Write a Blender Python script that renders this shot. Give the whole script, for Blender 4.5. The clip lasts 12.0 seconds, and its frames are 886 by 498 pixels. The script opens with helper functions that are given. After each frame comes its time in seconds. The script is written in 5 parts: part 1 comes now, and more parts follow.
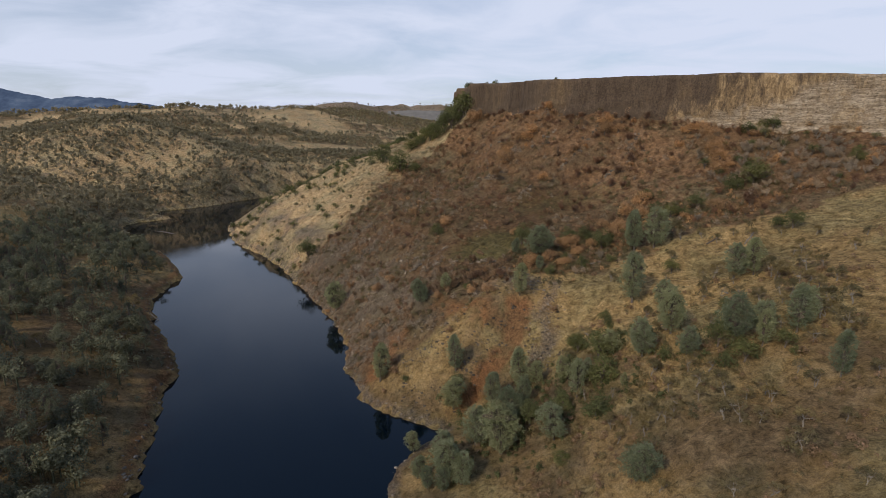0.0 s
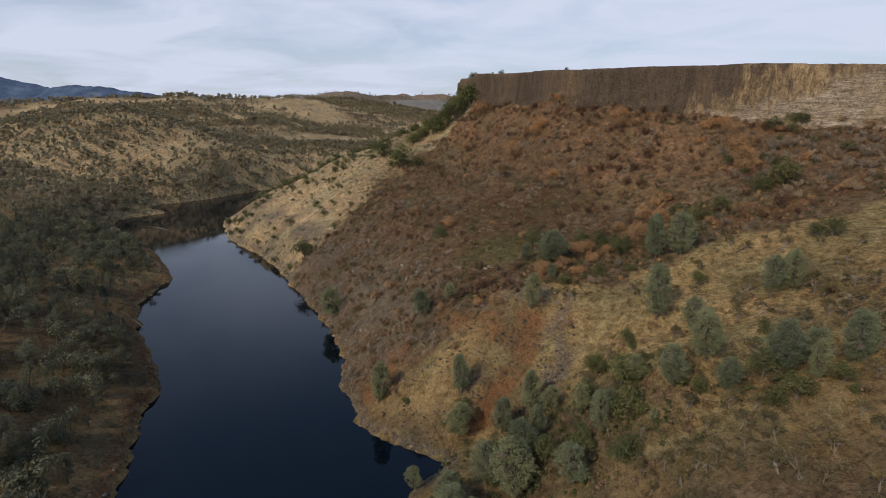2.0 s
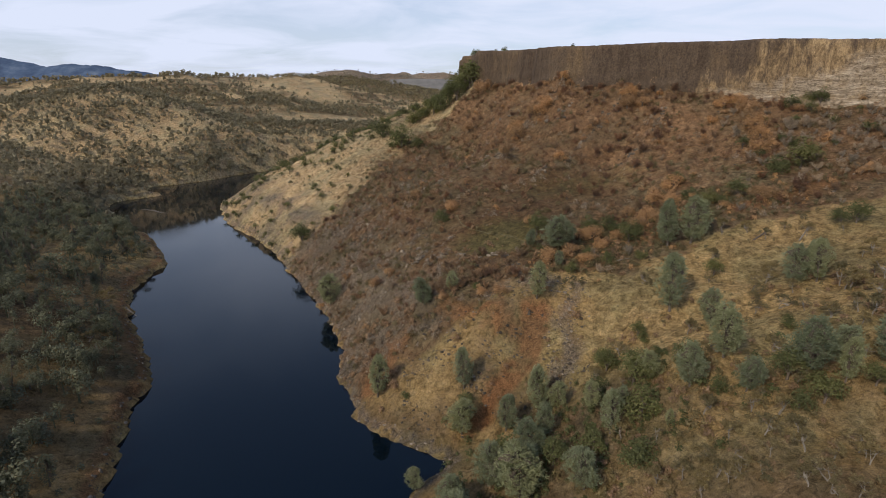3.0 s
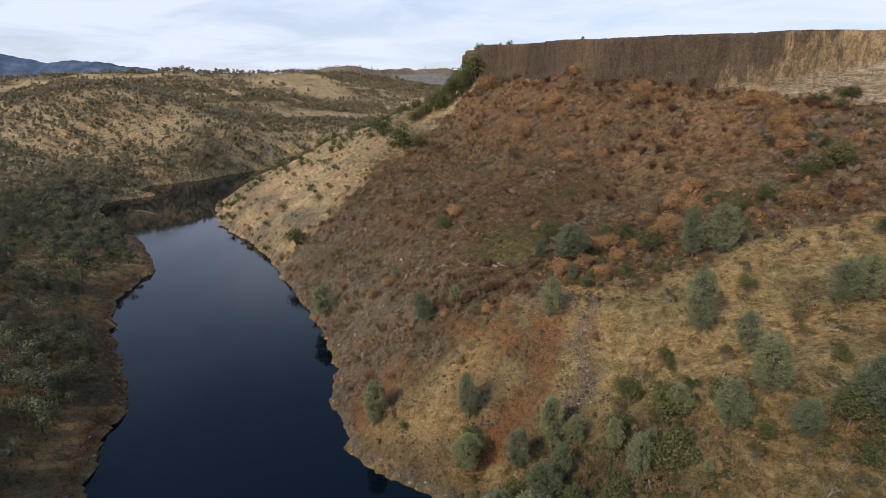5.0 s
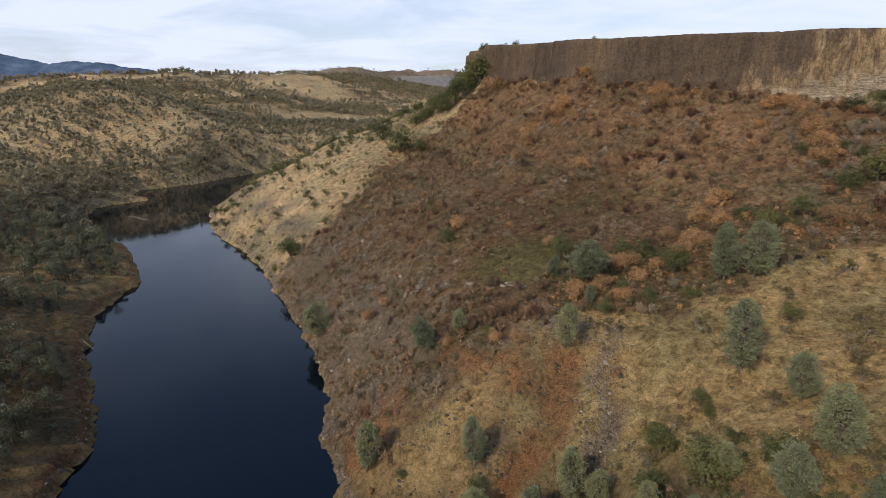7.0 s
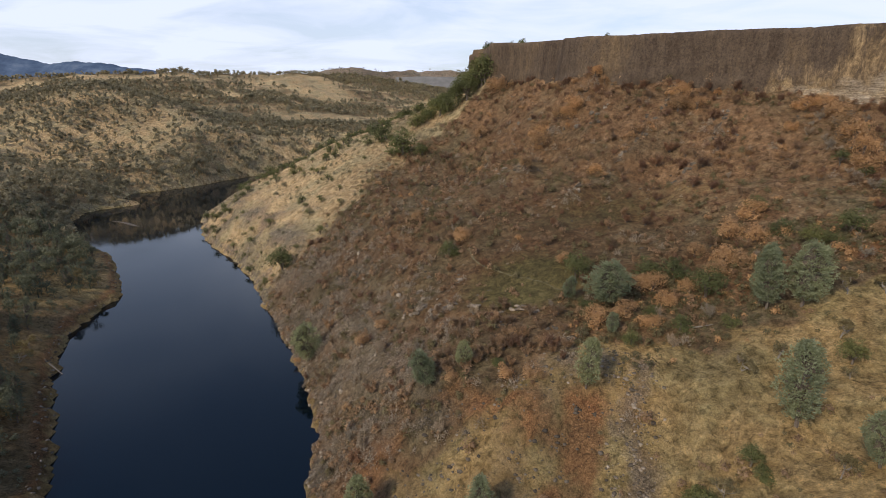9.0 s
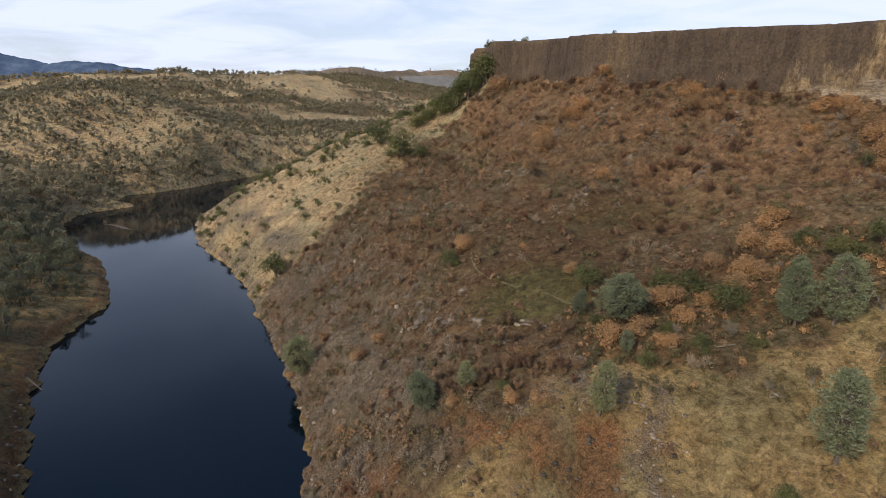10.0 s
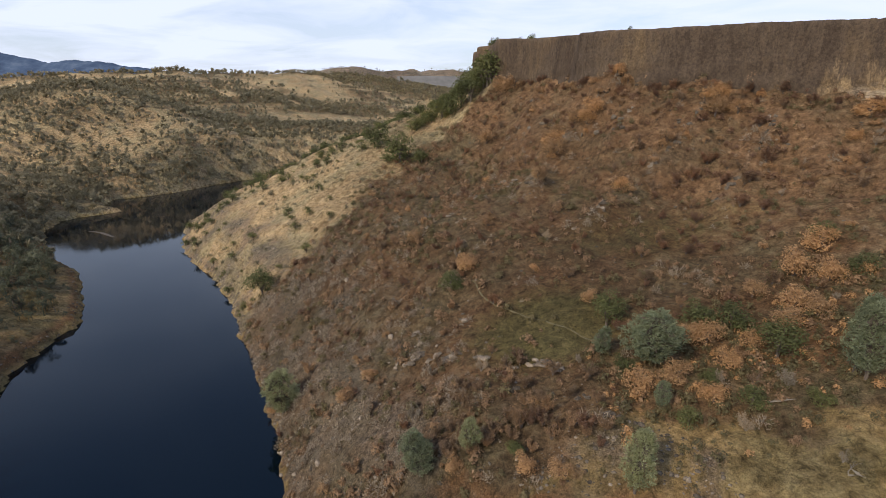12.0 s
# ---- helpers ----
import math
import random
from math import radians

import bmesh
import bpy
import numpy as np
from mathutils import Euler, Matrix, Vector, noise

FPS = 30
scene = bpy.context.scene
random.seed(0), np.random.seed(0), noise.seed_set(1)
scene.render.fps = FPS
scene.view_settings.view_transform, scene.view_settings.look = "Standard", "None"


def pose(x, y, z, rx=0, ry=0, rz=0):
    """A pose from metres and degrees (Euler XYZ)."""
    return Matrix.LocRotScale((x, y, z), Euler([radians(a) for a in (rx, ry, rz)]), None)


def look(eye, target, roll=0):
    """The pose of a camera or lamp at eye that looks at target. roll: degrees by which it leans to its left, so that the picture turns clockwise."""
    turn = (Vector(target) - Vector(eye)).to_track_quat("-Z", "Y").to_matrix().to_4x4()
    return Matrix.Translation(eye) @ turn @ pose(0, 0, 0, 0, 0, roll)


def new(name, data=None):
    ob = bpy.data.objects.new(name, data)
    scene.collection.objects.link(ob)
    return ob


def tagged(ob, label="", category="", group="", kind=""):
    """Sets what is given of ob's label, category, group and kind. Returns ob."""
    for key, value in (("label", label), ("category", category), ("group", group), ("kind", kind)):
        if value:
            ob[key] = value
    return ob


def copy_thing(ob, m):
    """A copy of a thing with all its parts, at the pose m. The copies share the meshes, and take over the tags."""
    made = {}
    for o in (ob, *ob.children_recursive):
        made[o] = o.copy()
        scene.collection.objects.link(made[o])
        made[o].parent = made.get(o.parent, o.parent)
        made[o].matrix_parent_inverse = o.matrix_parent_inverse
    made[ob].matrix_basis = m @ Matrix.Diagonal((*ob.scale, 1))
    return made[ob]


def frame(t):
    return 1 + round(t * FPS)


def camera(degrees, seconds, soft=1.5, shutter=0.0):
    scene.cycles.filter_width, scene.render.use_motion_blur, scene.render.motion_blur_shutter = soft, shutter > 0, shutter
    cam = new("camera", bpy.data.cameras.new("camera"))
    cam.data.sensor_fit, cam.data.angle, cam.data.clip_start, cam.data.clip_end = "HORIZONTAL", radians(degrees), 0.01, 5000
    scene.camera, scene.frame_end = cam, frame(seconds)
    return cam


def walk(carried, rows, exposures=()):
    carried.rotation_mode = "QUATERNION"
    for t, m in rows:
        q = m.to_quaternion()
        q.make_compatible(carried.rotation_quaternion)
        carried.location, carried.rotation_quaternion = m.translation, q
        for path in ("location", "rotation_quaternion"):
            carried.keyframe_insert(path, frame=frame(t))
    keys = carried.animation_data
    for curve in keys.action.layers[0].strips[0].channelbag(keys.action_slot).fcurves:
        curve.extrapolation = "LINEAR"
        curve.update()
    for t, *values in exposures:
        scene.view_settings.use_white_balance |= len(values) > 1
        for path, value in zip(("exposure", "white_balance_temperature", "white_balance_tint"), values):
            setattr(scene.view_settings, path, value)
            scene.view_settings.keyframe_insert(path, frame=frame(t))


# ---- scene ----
cam = camera(80.0, 12.0, soft=0.6)
# seconds, x, y, z, pitch, roll, yaw
ROWS = [
    (0.0, 0.01, 0.00, 100.01, -12.84, -0.08, -0.05),
    (0.5, -0.45, 4.95, 100.83, -12.80, -0.09, -0.01),
    (1.0, -0.69, 9.71, 101.70, -12.79, -0.09, 0.06),
    (1.5, -0.88, 14.51, 102.20, -12.92, -0.13, 0.10),
    (2.0, -0.98, 19.42, 102.58, -13.93, -0.18, 0.17),
    (2.5, -1.10, 24.34, 102.71, -14.97, -0.16, 0.21),
    (3.0, -1.10, 29.29, 102.64, -16.05, -0.09, 0.30),
    (5.0, -1.08, 47.48, 103.07, -16.47, 0.03, 0.56),
    (5.5, -1.24, 52.14, 103.16, -16.44, -0.03, 0.61),
    (6.0, -1.43, 56.84, 103.27, -16.41, -0.06, 0.69),
    (6.5, -1.39, 61.82, 103.36, -16.35, -0.08, 0.79),
    (7.0, -1.52, 66.83, 103.55, -16.32, -0.09, 0.82),
    (9.0, -2.12, 87.65, 103.52, -16.24, -0.16, 1.02),
    (9.5, -2.19, 93.31, 103.49, -16.24, -0.18, 1.06),
    (10.0, -2.41, 98.99, 103.72, -16.28, -0.17, 1.06),
    (10.5, -2.63, 104.93, 103.79, -16.34, -0.15, 1.07),
    (11.0, -2.72, 110.62, 103.75, -16.35, -0.19, 1.12),
    (11.5, -2.58, 116.47, 104.10, -16.34, -0.21, 1.18),
    (12.0, -2.57, 122.08, 104.45, -16.30, -0.25, 1.22),
]
walk(cam, [(t, pose(x, y, z, 90 + pitch, roll, yaw)) for t, x, y, z, pitch, roll, yaw in ROWS],
     exposures=[(0.0, -0.35), (2.0, -0.41), (3.0, -0.20), (5.0, -0.07), (12.0, 0.02)])

# ---- sky, sun, exposure ----
SUN_ELEV, SUN_TURN = radians(36), radians(222)
world = bpy.data.worlds.new("sky")
scene.world = world
world.use_nodes = True
wn, wl = world.node_tree.nodes, world.node_tree.links
wn.clear()
sky = wn.new("ShaderNodeTexSky")
sky.sky_type, sky.sun_disc = "NISHITA", False
sky.sun_elevation, sky.sun_rotation = SUN_ELEV, SUN_TURN
sky.air_density, sky.dust_density = 1.0, 1.5
w_co = wn.new("ShaderNodeTexCoord")
w_sep = wn.new("ShaderNodeSeparateXYZ")
wl.new(w_co.outputs["Generated"], w_sep.inputs[0])
# the clouds lie on a flat layer high above: divide by the height of the direction
w_h = wn.new("ShaderNodeMath"); w_h.operation = "ADD"; w_h.inputs[1].default_value = 0.12
w_abs = wn.new("ShaderNodeMath"); w_abs.operation = "ABSOLUTE"
wl.new(w_sep.outputs[2], w_abs.inputs[0]); wl.new(w_abs.outputs[0], w_h.inputs[0])
w_div = wn.new("ShaderNodeVectorMath"); w_div.operation = "DIVIDE"
w_cmb = wn.new("ShaderNodeCombineXYZ")
for k in range(3):
    wl.new(w_h.outputs[0], w_cmb.inputs[k])
wl.new(w_co.outputs["Generated"], w_div.inputs[0]); wl.new(w_cmb.outputs[0], w_div.inputs[1])
w_map = wn.new("ShaderNodeMapping")
w_map.inputs["Rotation"].default_value = (0, 0, radians(-20)); w_map.inputs["Scale"].default_value = (0.55, 0.62, 0.3)
w_map.inputs["Location"].default_value = (3.1, 0.4, 0)
wl.new(w_div.outputs[0], w_map.inputs[0])
w_noise = wn.new("ShaderNodeTexNoise")
w_noise.inputs["Scale"].default_value, w_noise.inputs["Detail"].default_value = 1.9, 8
w_noise.inputs["Roughness"].default_value, w_noise.inputs["Distortion"].default_value = 0.55, 0.5
wl.new(w_map.outputs[0], w_noise.inputs["Vector"])
w_ramp = wn.new("ShaderNodeValToRGB")
w_ramp.color_ramp.elements[0].position, w_ramp.color_ramp.elements[0].color = 0.34, (0.55, 0.55, 0.55, 1)
w_ramp.color_ramp.elements[1].position, w_ramp.color_ramp.elements[1].color = 0.58, (0.97, 0.97, 0.97, 1)
wl.new(w_noise.outputs["Fac"], w_ramp.inputs[0])
w_mix = wn.new("ShaderNodeMix"); w_mix.data_type = "RGBA"
# the cloud thins out overhead
w_thin = wn.new("ShaderNodeMapRange"); w_thin.interpolation_type = "SMOOTHSTEP"
w_thin.inputs["From Min"].default_value, w_thin.inputs["From Max"].default_value = 0.20, 0.54
w_thin.inputs["To Min"].default_value, w_thin.inputs["To Max"].default_value = 1.0, 0.20
wl.new(w_abs.outputs[0], w_thin.inputs["Value"])
w_mul = wn.new("ShaderNodeMath"); w_mul.operation = "MULTIPLY"
wl.new(w_ramp.outputs[0], w_mul.inputs[0]); wl.new(w_thin.outputs[0], w_mul.inputs[1])
wl.new(w_mul.outputs[0], w_mix.inputs["Factor"])
w_gain = wn.new("ShaderNodeVectorMath"); w_gain.operation = "MULTIPLY"; w_gain.inputs[1].default_value = (1.10, 1.16, 1.30)
wl.new(sky.outputs[0], w_gain.inputs[0])
wl.new(w_gain.outputs[0], w_mix.inputs["A"])
w_mix.inputs["B"].default_value = (7.9, 8.6, 10.5, 1)
w_bg = wn.new("ShaderNodeBackground"); w_bg.inputs["Strength"].default_value = 0.108
wl.new(w_mix.outputs["Result"], w_bg.inputs["Color"])
w_out = wn.new("ShaderNodeOutputWorld")
wl.new(w_bg.outputs[0], w_out.inputs["Surface"])

sun_data = bpy.data.lights.new("sun", "SUN")
sun_data.energy, sun_data.angle, sun_data.color = 2.8, radians(6), (1.0, 0.85, 0.64)
sun = new("sun", sun_data)
SUN_DIR = Vector((math.sin(SUN_TURN) * math.cos(SUN_ELEV), math.cos(SUN_TURN) * math.cos(SUN_ELEV), math.sin(SUN_ELEV)))
sun.matrix_world = look(SUN_DIR * 50, (0, 0, 0))

# ---- the lie of the land ----
# right bank, south to north: the water's edge, and the breaks of slope above it (x, y, z)
EDGE_R = [(30, -400), (12, -150), (2, 0), (-8, 80), (-15, 128), (-15, 142), (-6, 152), (1, 161), (-17, 170), (-29, 180), (-33, 191),
          (-42, 210), (-46, 238), (-57, 264), (-83, 312), (-98, 338), (-119, 378), (-147, 418), (-178, 452), (-192, 475), (-222, 538),
          (-226, 556), (-212, 610), (-175, 680), (-120, 740), (-20, 800), (900, 1000)]
TOE = [(60, -400, 25), (50, -100, 22), (35, 60, 14), (24, 120, 11), (20, 148, 10), (32, 172, 14), (24, 186, 20), (8, 196, 24),
       (-12, 212, 24), (-24, 232, 21), (-38, 262, 18), (-48, 285, 18), (-62, 316, 20), (-80, 345, 19), (-94, 368, 17), (-108, 392, 22),
       (-126, 424, 24), (-152, 450, 22), (-158, 472, 29), (-174, 519, 30), (-186, 552, 24), (-165, 615, 22), (-140, 670, 22), (-90, 715, 22), (0, 765, 22), (900, 970, 22)]
BENCH = [(120, -400, 55), (105, -100, 52), (80, 40, 42), (58, 120, 33), (62, 152, 38), (60, 178, 33), (64, 193, 38), (54, 203, 37),
         (38, 205, 36), (16, 200, 35), (1, 216, 33), (-8, 252, 33), (-15, 288, 38), (-30, 325, 45), (-33, 363, 51), (-52, 405, 50),
         (-75, 466, 62), (-110, 535, 60), (-135, 585, 45), (-110, 645, 42), (-60, 700, 40), (100, 760, 40), (900, 940, 40)]
TERRACE = [(200, -400, 80), (180, -100, 75), (150, 60, 66), (125, 140, 57), (112, 195, 53), (96, 222, 55), (97, 250, 57), (80, 272, 54),
           (50, 288, 54), (30, 299, 54), (8, 296, 52), (2, 340, 58), (14, 398, 61), (-2, 432, 67), (-18, 450, 72), (-40, 472, 72), (-60, 482, 75),
           (-50, 523, 83), (-60, 590, 74), (-20, 670, 70), (100, 725, 70), (900, 915, 70)]
TALUS = [(300, -400, 100), (270, -100, 95), (220, 140, 82), (190, 225, 78), (153, 268, 76), (132, 284, 75), (108, 311, 72), (78, 322, 67),
         (54, 338, 67), (36, 378, 73), (14, 436, 77), (2, 456, 85), (-14, 482, 87), (-24, 525, 93), (-25, 590, 88), (20, 655, 85), (120, 705, 85), (900, 895, 90)]
FOOT = [(900, -200, 100), (420, 170, 98), (300, 236, 97), (228, 276, 98), (186, 303, 100), (162, 322, 103), (146, 342, 107), (124, 359, 109), (95, 373, 112),
        (70, 394, 113), (56, 440, 114), (45, 472, 114), (25, 481, 113), (17, 533, 111), (13, 575, 108), (60, 640, 108), (200, 690, 108), (900, 875, 108)]
# left bank
EDGE_L = [(-60, -400), (-75, -100), (-84, 60), (-88, 130), (-102, 170), (-108, 184), (-112, 205), (-120, 218), (-136, 239), (-157, 268),
          (-174, 300), (-180, 348), (-199, 378), (-229, 417), (-262, 443), (-290, 472), (-323, 513), (-336, 548), (-331, 567), (-307, 589),
          (-330, 600), (-345, 625), (-352, 645), (-327, 665), (-302, 701), (-285, 750), (-262, 785), (-235, 815), (-190, 850), (-100, 920), (50, 985), (900, 1200)]
# far crests: points, and how steeply the ground falls from them
CRESTS = [
    ([(-1100, 800, 70), (-800, 845, 84), (-650, 868, 99), (-525, 890, 120), (-430, 866, 101), (-352, 826, 72), (-276, 822, 54), (-205, 865, 42)], 0.34),
    ([(-460, 985, 66), (-220, 960, 60), (-60, 990, 60), (120, 1060, 62), (400, 1200, 60)], 0.22),
    ([(-1800, 1350, 118), (-1100, 1430, 134), (-985, 1445, 140), (-890, 1460, 156), (-724, 1513, 163), (-631, 1680, 160), (-467, 1853, 174), (-330, 1930, 164)], 0.20),
    ([(-330, 1930, 168), (-200, 1900, 152), (-80, 1860, 128), (80, 1830, 104)], 0.30),
    ([(-900, 1230, 100), (-600, 1260, 88), (-420, 1330, 84), (-200, 1400, 70)], 0.18),
    ([(-640, 3050, 232), (-480, 2956, 243), (-330, 3000, 222), (-200, 3000, 232), (0, 3050, 226), (300, 3100, 220)], 0.22),
    ([(-560, 250, 75), (-520, 420, 62), (-640, 620, 60)], 0.20),
    ([(-420, -300, 80), (-420, 100, 75)], 0.2),
]


# bare soil below the bluff: line, width, share
SOILS = [([(-14, 213), (3, 207), (13, 200), (24, 198)], 4.0, 0.70), ([(29, 200), (28, 193), (26, 187)], 6.5, 0.86), ([(26, 187), (20, 182), (12, 176), (6, 170)], 5.0, 0.74),
         ([(-16, 214), (-24, 200), (-28, 190)], 7.5, 0.76)]
GULLY = [(46, 208), (41, 200), (40, 193), (39, 184), (35, 178)]
# rocky ribs that run down the talus from the foot of the cliff
RIBS = [[(74, 388), (64, 381), (54, 377), (41, 366), (28, 340)], [(109, 356), (90, 342), (71, 330), (41, 304)], [(78, 368), (63, 357)], [(124, 337), (105, 322), (92, 309)]]


def along(line, x, y):
    """The distance of points from a line on the map, and the line's height there."""
    best, height = np.full(x.shape, 1e12), np.zeros(x.shape)
    for a, b in zip(line, line[1:]):
        dx, dy = b[0] - a[0], b[1] - a[1]
        u = np.clip(((x - a[0]) * dx + (y - a[1]) * dy) / (dx * dx + dy * dy), 0, 1)
        d = (x - a[0] - u * dx) ** 2 + (y - a[1] - u * dy) ** 2
        near = d < best
        best = np.where(near, d, best)
        if len(a) > 2:
            height = np.where(near, a[2] + u * (b[2] - a[2]), height)
    return np.sqrt(best), height


def within_line(line, close, x, y):
    """Whether points lie in the ground that the line, and the corners that close it, go round."""
    ring = [p[:2] for p in line] + close
    inside = np.zeros(x.shape, bool)
    for (ax, ay), (bx, by) in zip(ring, ring[1:] + ring[:1]):
        if ay != by:
            inside ^= ((ay > y) != (by > y)) & (x < (bx - ax) * (y - ay) / (by - ay) + ax)
    return inside


EAST = [(6000, 1000), (6000, -400)]
WEST = [(900, 6000), (-6000, 6000), (-6000, -400)]


def wobble(x, y, size, seed=0.0):
    """A cheap smooth unevenness between -1 and 1."""
    x, y = x / size + seed * 1.7, y / size - seed * 2.3
    return (np.sin(x * 1.3 + 1.9 * np.sin(y * 0.9 + seed)) + np.sin(y * 1.7 + 1.6 * np.sin(x * 1.1 - seed)) + np.sin((x + y) * 2.9 + 2 * np.sin(x - y)) * 0.6) / 2.6


def bank_right(x, y):
    lines = [[(*p, 0) for p in EDGE_R], TOE, BENCH, TERRACE, TALUS, FOOT]
    reach = [along(line, x, y) for line in lines]
    inside = [within_line(line, EAST if k < 5 else [(6000, 875), (6000, -200)], x, y) for k, line in enumerate(lines)]
    h = np.zeros(x.shape)
    for k in range(5):
        (d0, h0), (d1, h1) = reach[k], reach[k + 1]
        s = d0 / (d0 + d1 + 1e-6)
        h = np.where(inside[k], h0 + (h1 - h0) * s, h)
    d, foot = reach[5]
    top = 137.5 - 0.063 * np.clip(x - 35, 0, 300)
    h = np.where(inside[5], foot + (top - 0.4 - foot) * np.clip((d - 7) / 3, 0, 1), h)
    return np.where(inside[0], h, -0.5 * reach[0][0]), inside[0], reach[0][0], inside[5]


def bank_left(x, y):
    d, _ = along(EDGE_L, x, y)
    inside = within_line(EDGE_L, WEST, x, y)
    low = 8 * (1 - np.exp(-d / 20)) + np.minimum(0.12 * d, 22 + 0.004 * d)
    high = low * 0
    for line, fall in CRESTS:
        dist, z = along(line, x, y)
        high = np.logaddexp(high / 6, (z - fall * np.sqrt(dist * dist + 400) + fall * 20) / 6) * 6
    near = np.clip(d / 35, 0, 1)
    h = np.logaddexp(low / 5, (high * near + low * (1 - near)) / 5) * 5 - 3.4 * np.clip(d / 20, 0, 1) ** 0.5
    return np.where(inside, np.maximum(h, 0.02 * d), -0.5 * d), inside, d


def height(x, y):
    x, y = np.asarray(x, float), np.asarray(y, float)
    wx = x + 1.6 * wobble(x, y, 5.0, 1) + 1.0 * wobble(x, y, 2.3, 2)
    wy = y + 1.6 * wobble(x, y, 5.0, 3) + 1.0 * wobble(x, y, 2.3, 4)
    hr, right, dr, top = bank_right(wx, wy)
    hl, left, dl = bank_left(wx, wy)
    h = np.where(right, hr, np.where(left, hl, np.maximum(hr, hl)))
    d = np.where(right, dr, dl)
    land = right | left
    rough = np.clip(d / 40, 0, 1)
    far = np.clip(np.hypot(x, y - 300) / 900, 0.3, 3)
    # worn ribs and shallow gullies run down the talus
    across, down = 0.83 * x - 0.55 * y, 0.55 * x + 0.83 * y
    ribs = 1.3 * wobble(across, down * 0.22, 8.5, 21) + 0.7 * wobble(across, down * 0.3, 3.7, 22)
    for line in RIBS:
        ribs = ribs + 2.2 * np.exp(-(along(line, wx, wy)[0] / 4.5) ** 2)
    ribs = ribs * right * np.clip((y - 262) / 40, 0, 1) * np.clip((x + 90) / 60, 0, 1)
    lumps = ribs + 1.3 * wobble(x, y, 17, 5) + 0.6 * wobble(x, y, 7, 6) + far * 3.0 * wobble(x, y, 60, 7) + np.clip(far - 0.5, 0, 1.2) * (3.5 * wobble(x, y, 26, 9) - 5.0 * np.abs(wobble(x, y, 45, 10)) + 2 + 6 * wobble(x, y, 170, 8))
    return np.where(land, h + rough * lumps * np.where(top, 0.25, 1), h)

# ---- materials ----
def mat(name):
    m = bpy.data.materials.new(name)
    m.use_nodes = True
    return m, m.node_tree.nodes, m.node_tree.links, m.node_tree.nodes["Principled BSDF"]


def noise_node(n, l, vec, scale, detail=6.0, rough=0.6, dist=0.0):
    t = n.new("ShaderNodeTexNoise")
    t.inputs["Scale"].default_value, t.inputs["Detail"].default_value = scale, detail
    t.inputs["Roughness"].default_value, t.inputs["Distortion"].default_value = rough, dist
    l.new(vec, t.inputs["Vector"])
    return t.outputs["Fac"]


def ramp_node(n, l, fac, stops):
    r = n.new("ShaderNodeValToRGB")
    e = r.color_ramp.elements
    while len(e) < len(stops):
        e.new(0.5)
    for item, (p, c) in zip(e, stops):
        item.position, item.color = p, (*c, 1)
    l.new(fac, r.inputs[0])
    return r.outputs[0]


def mix_node(n, l, fac, a, b, blend="MIX"):
    m = n.new("ShaderNodeMix")
    m.data_type, m.blend_type = "RGBA", blend
    for v, k in ((fac, "Factor"), (a, "A"), (b, "B")):
        if isinstance(v, (int, float)):
            m.inputs[k].default_value = v
        elif isinstance(v, tuple):
            m.inputs[k].default_value = (*v, 1)
        else:
            l.new(v, m.inputs[k])
    return m.outputs["Result"]


def math_node(n, l, op, a, b=0.0, clamp=False):
    m = n.new("ShaderNodeMath")
    m.operation, m.use_clamp = op, clamp
    for v, k in ((a, 0), (b, 1)):
        if isinstance(v, (int, float)):
            m.inputs[k].default_value = v
        else:
            l.new(v, m.inputs[k])
    return m.outputs[0]


def bump_node(n, l, bsdf, height_out, strength, distance):
    b = n.new("ShaderNodeBump")
    b.inputs["Strength"].default_value, b.inputs["Distance"].default_value = strength, distance
    l.new(height_out, b.inputs["Height"])
    l.new(b.outputs[0], bsdf.inputs["Normal"])


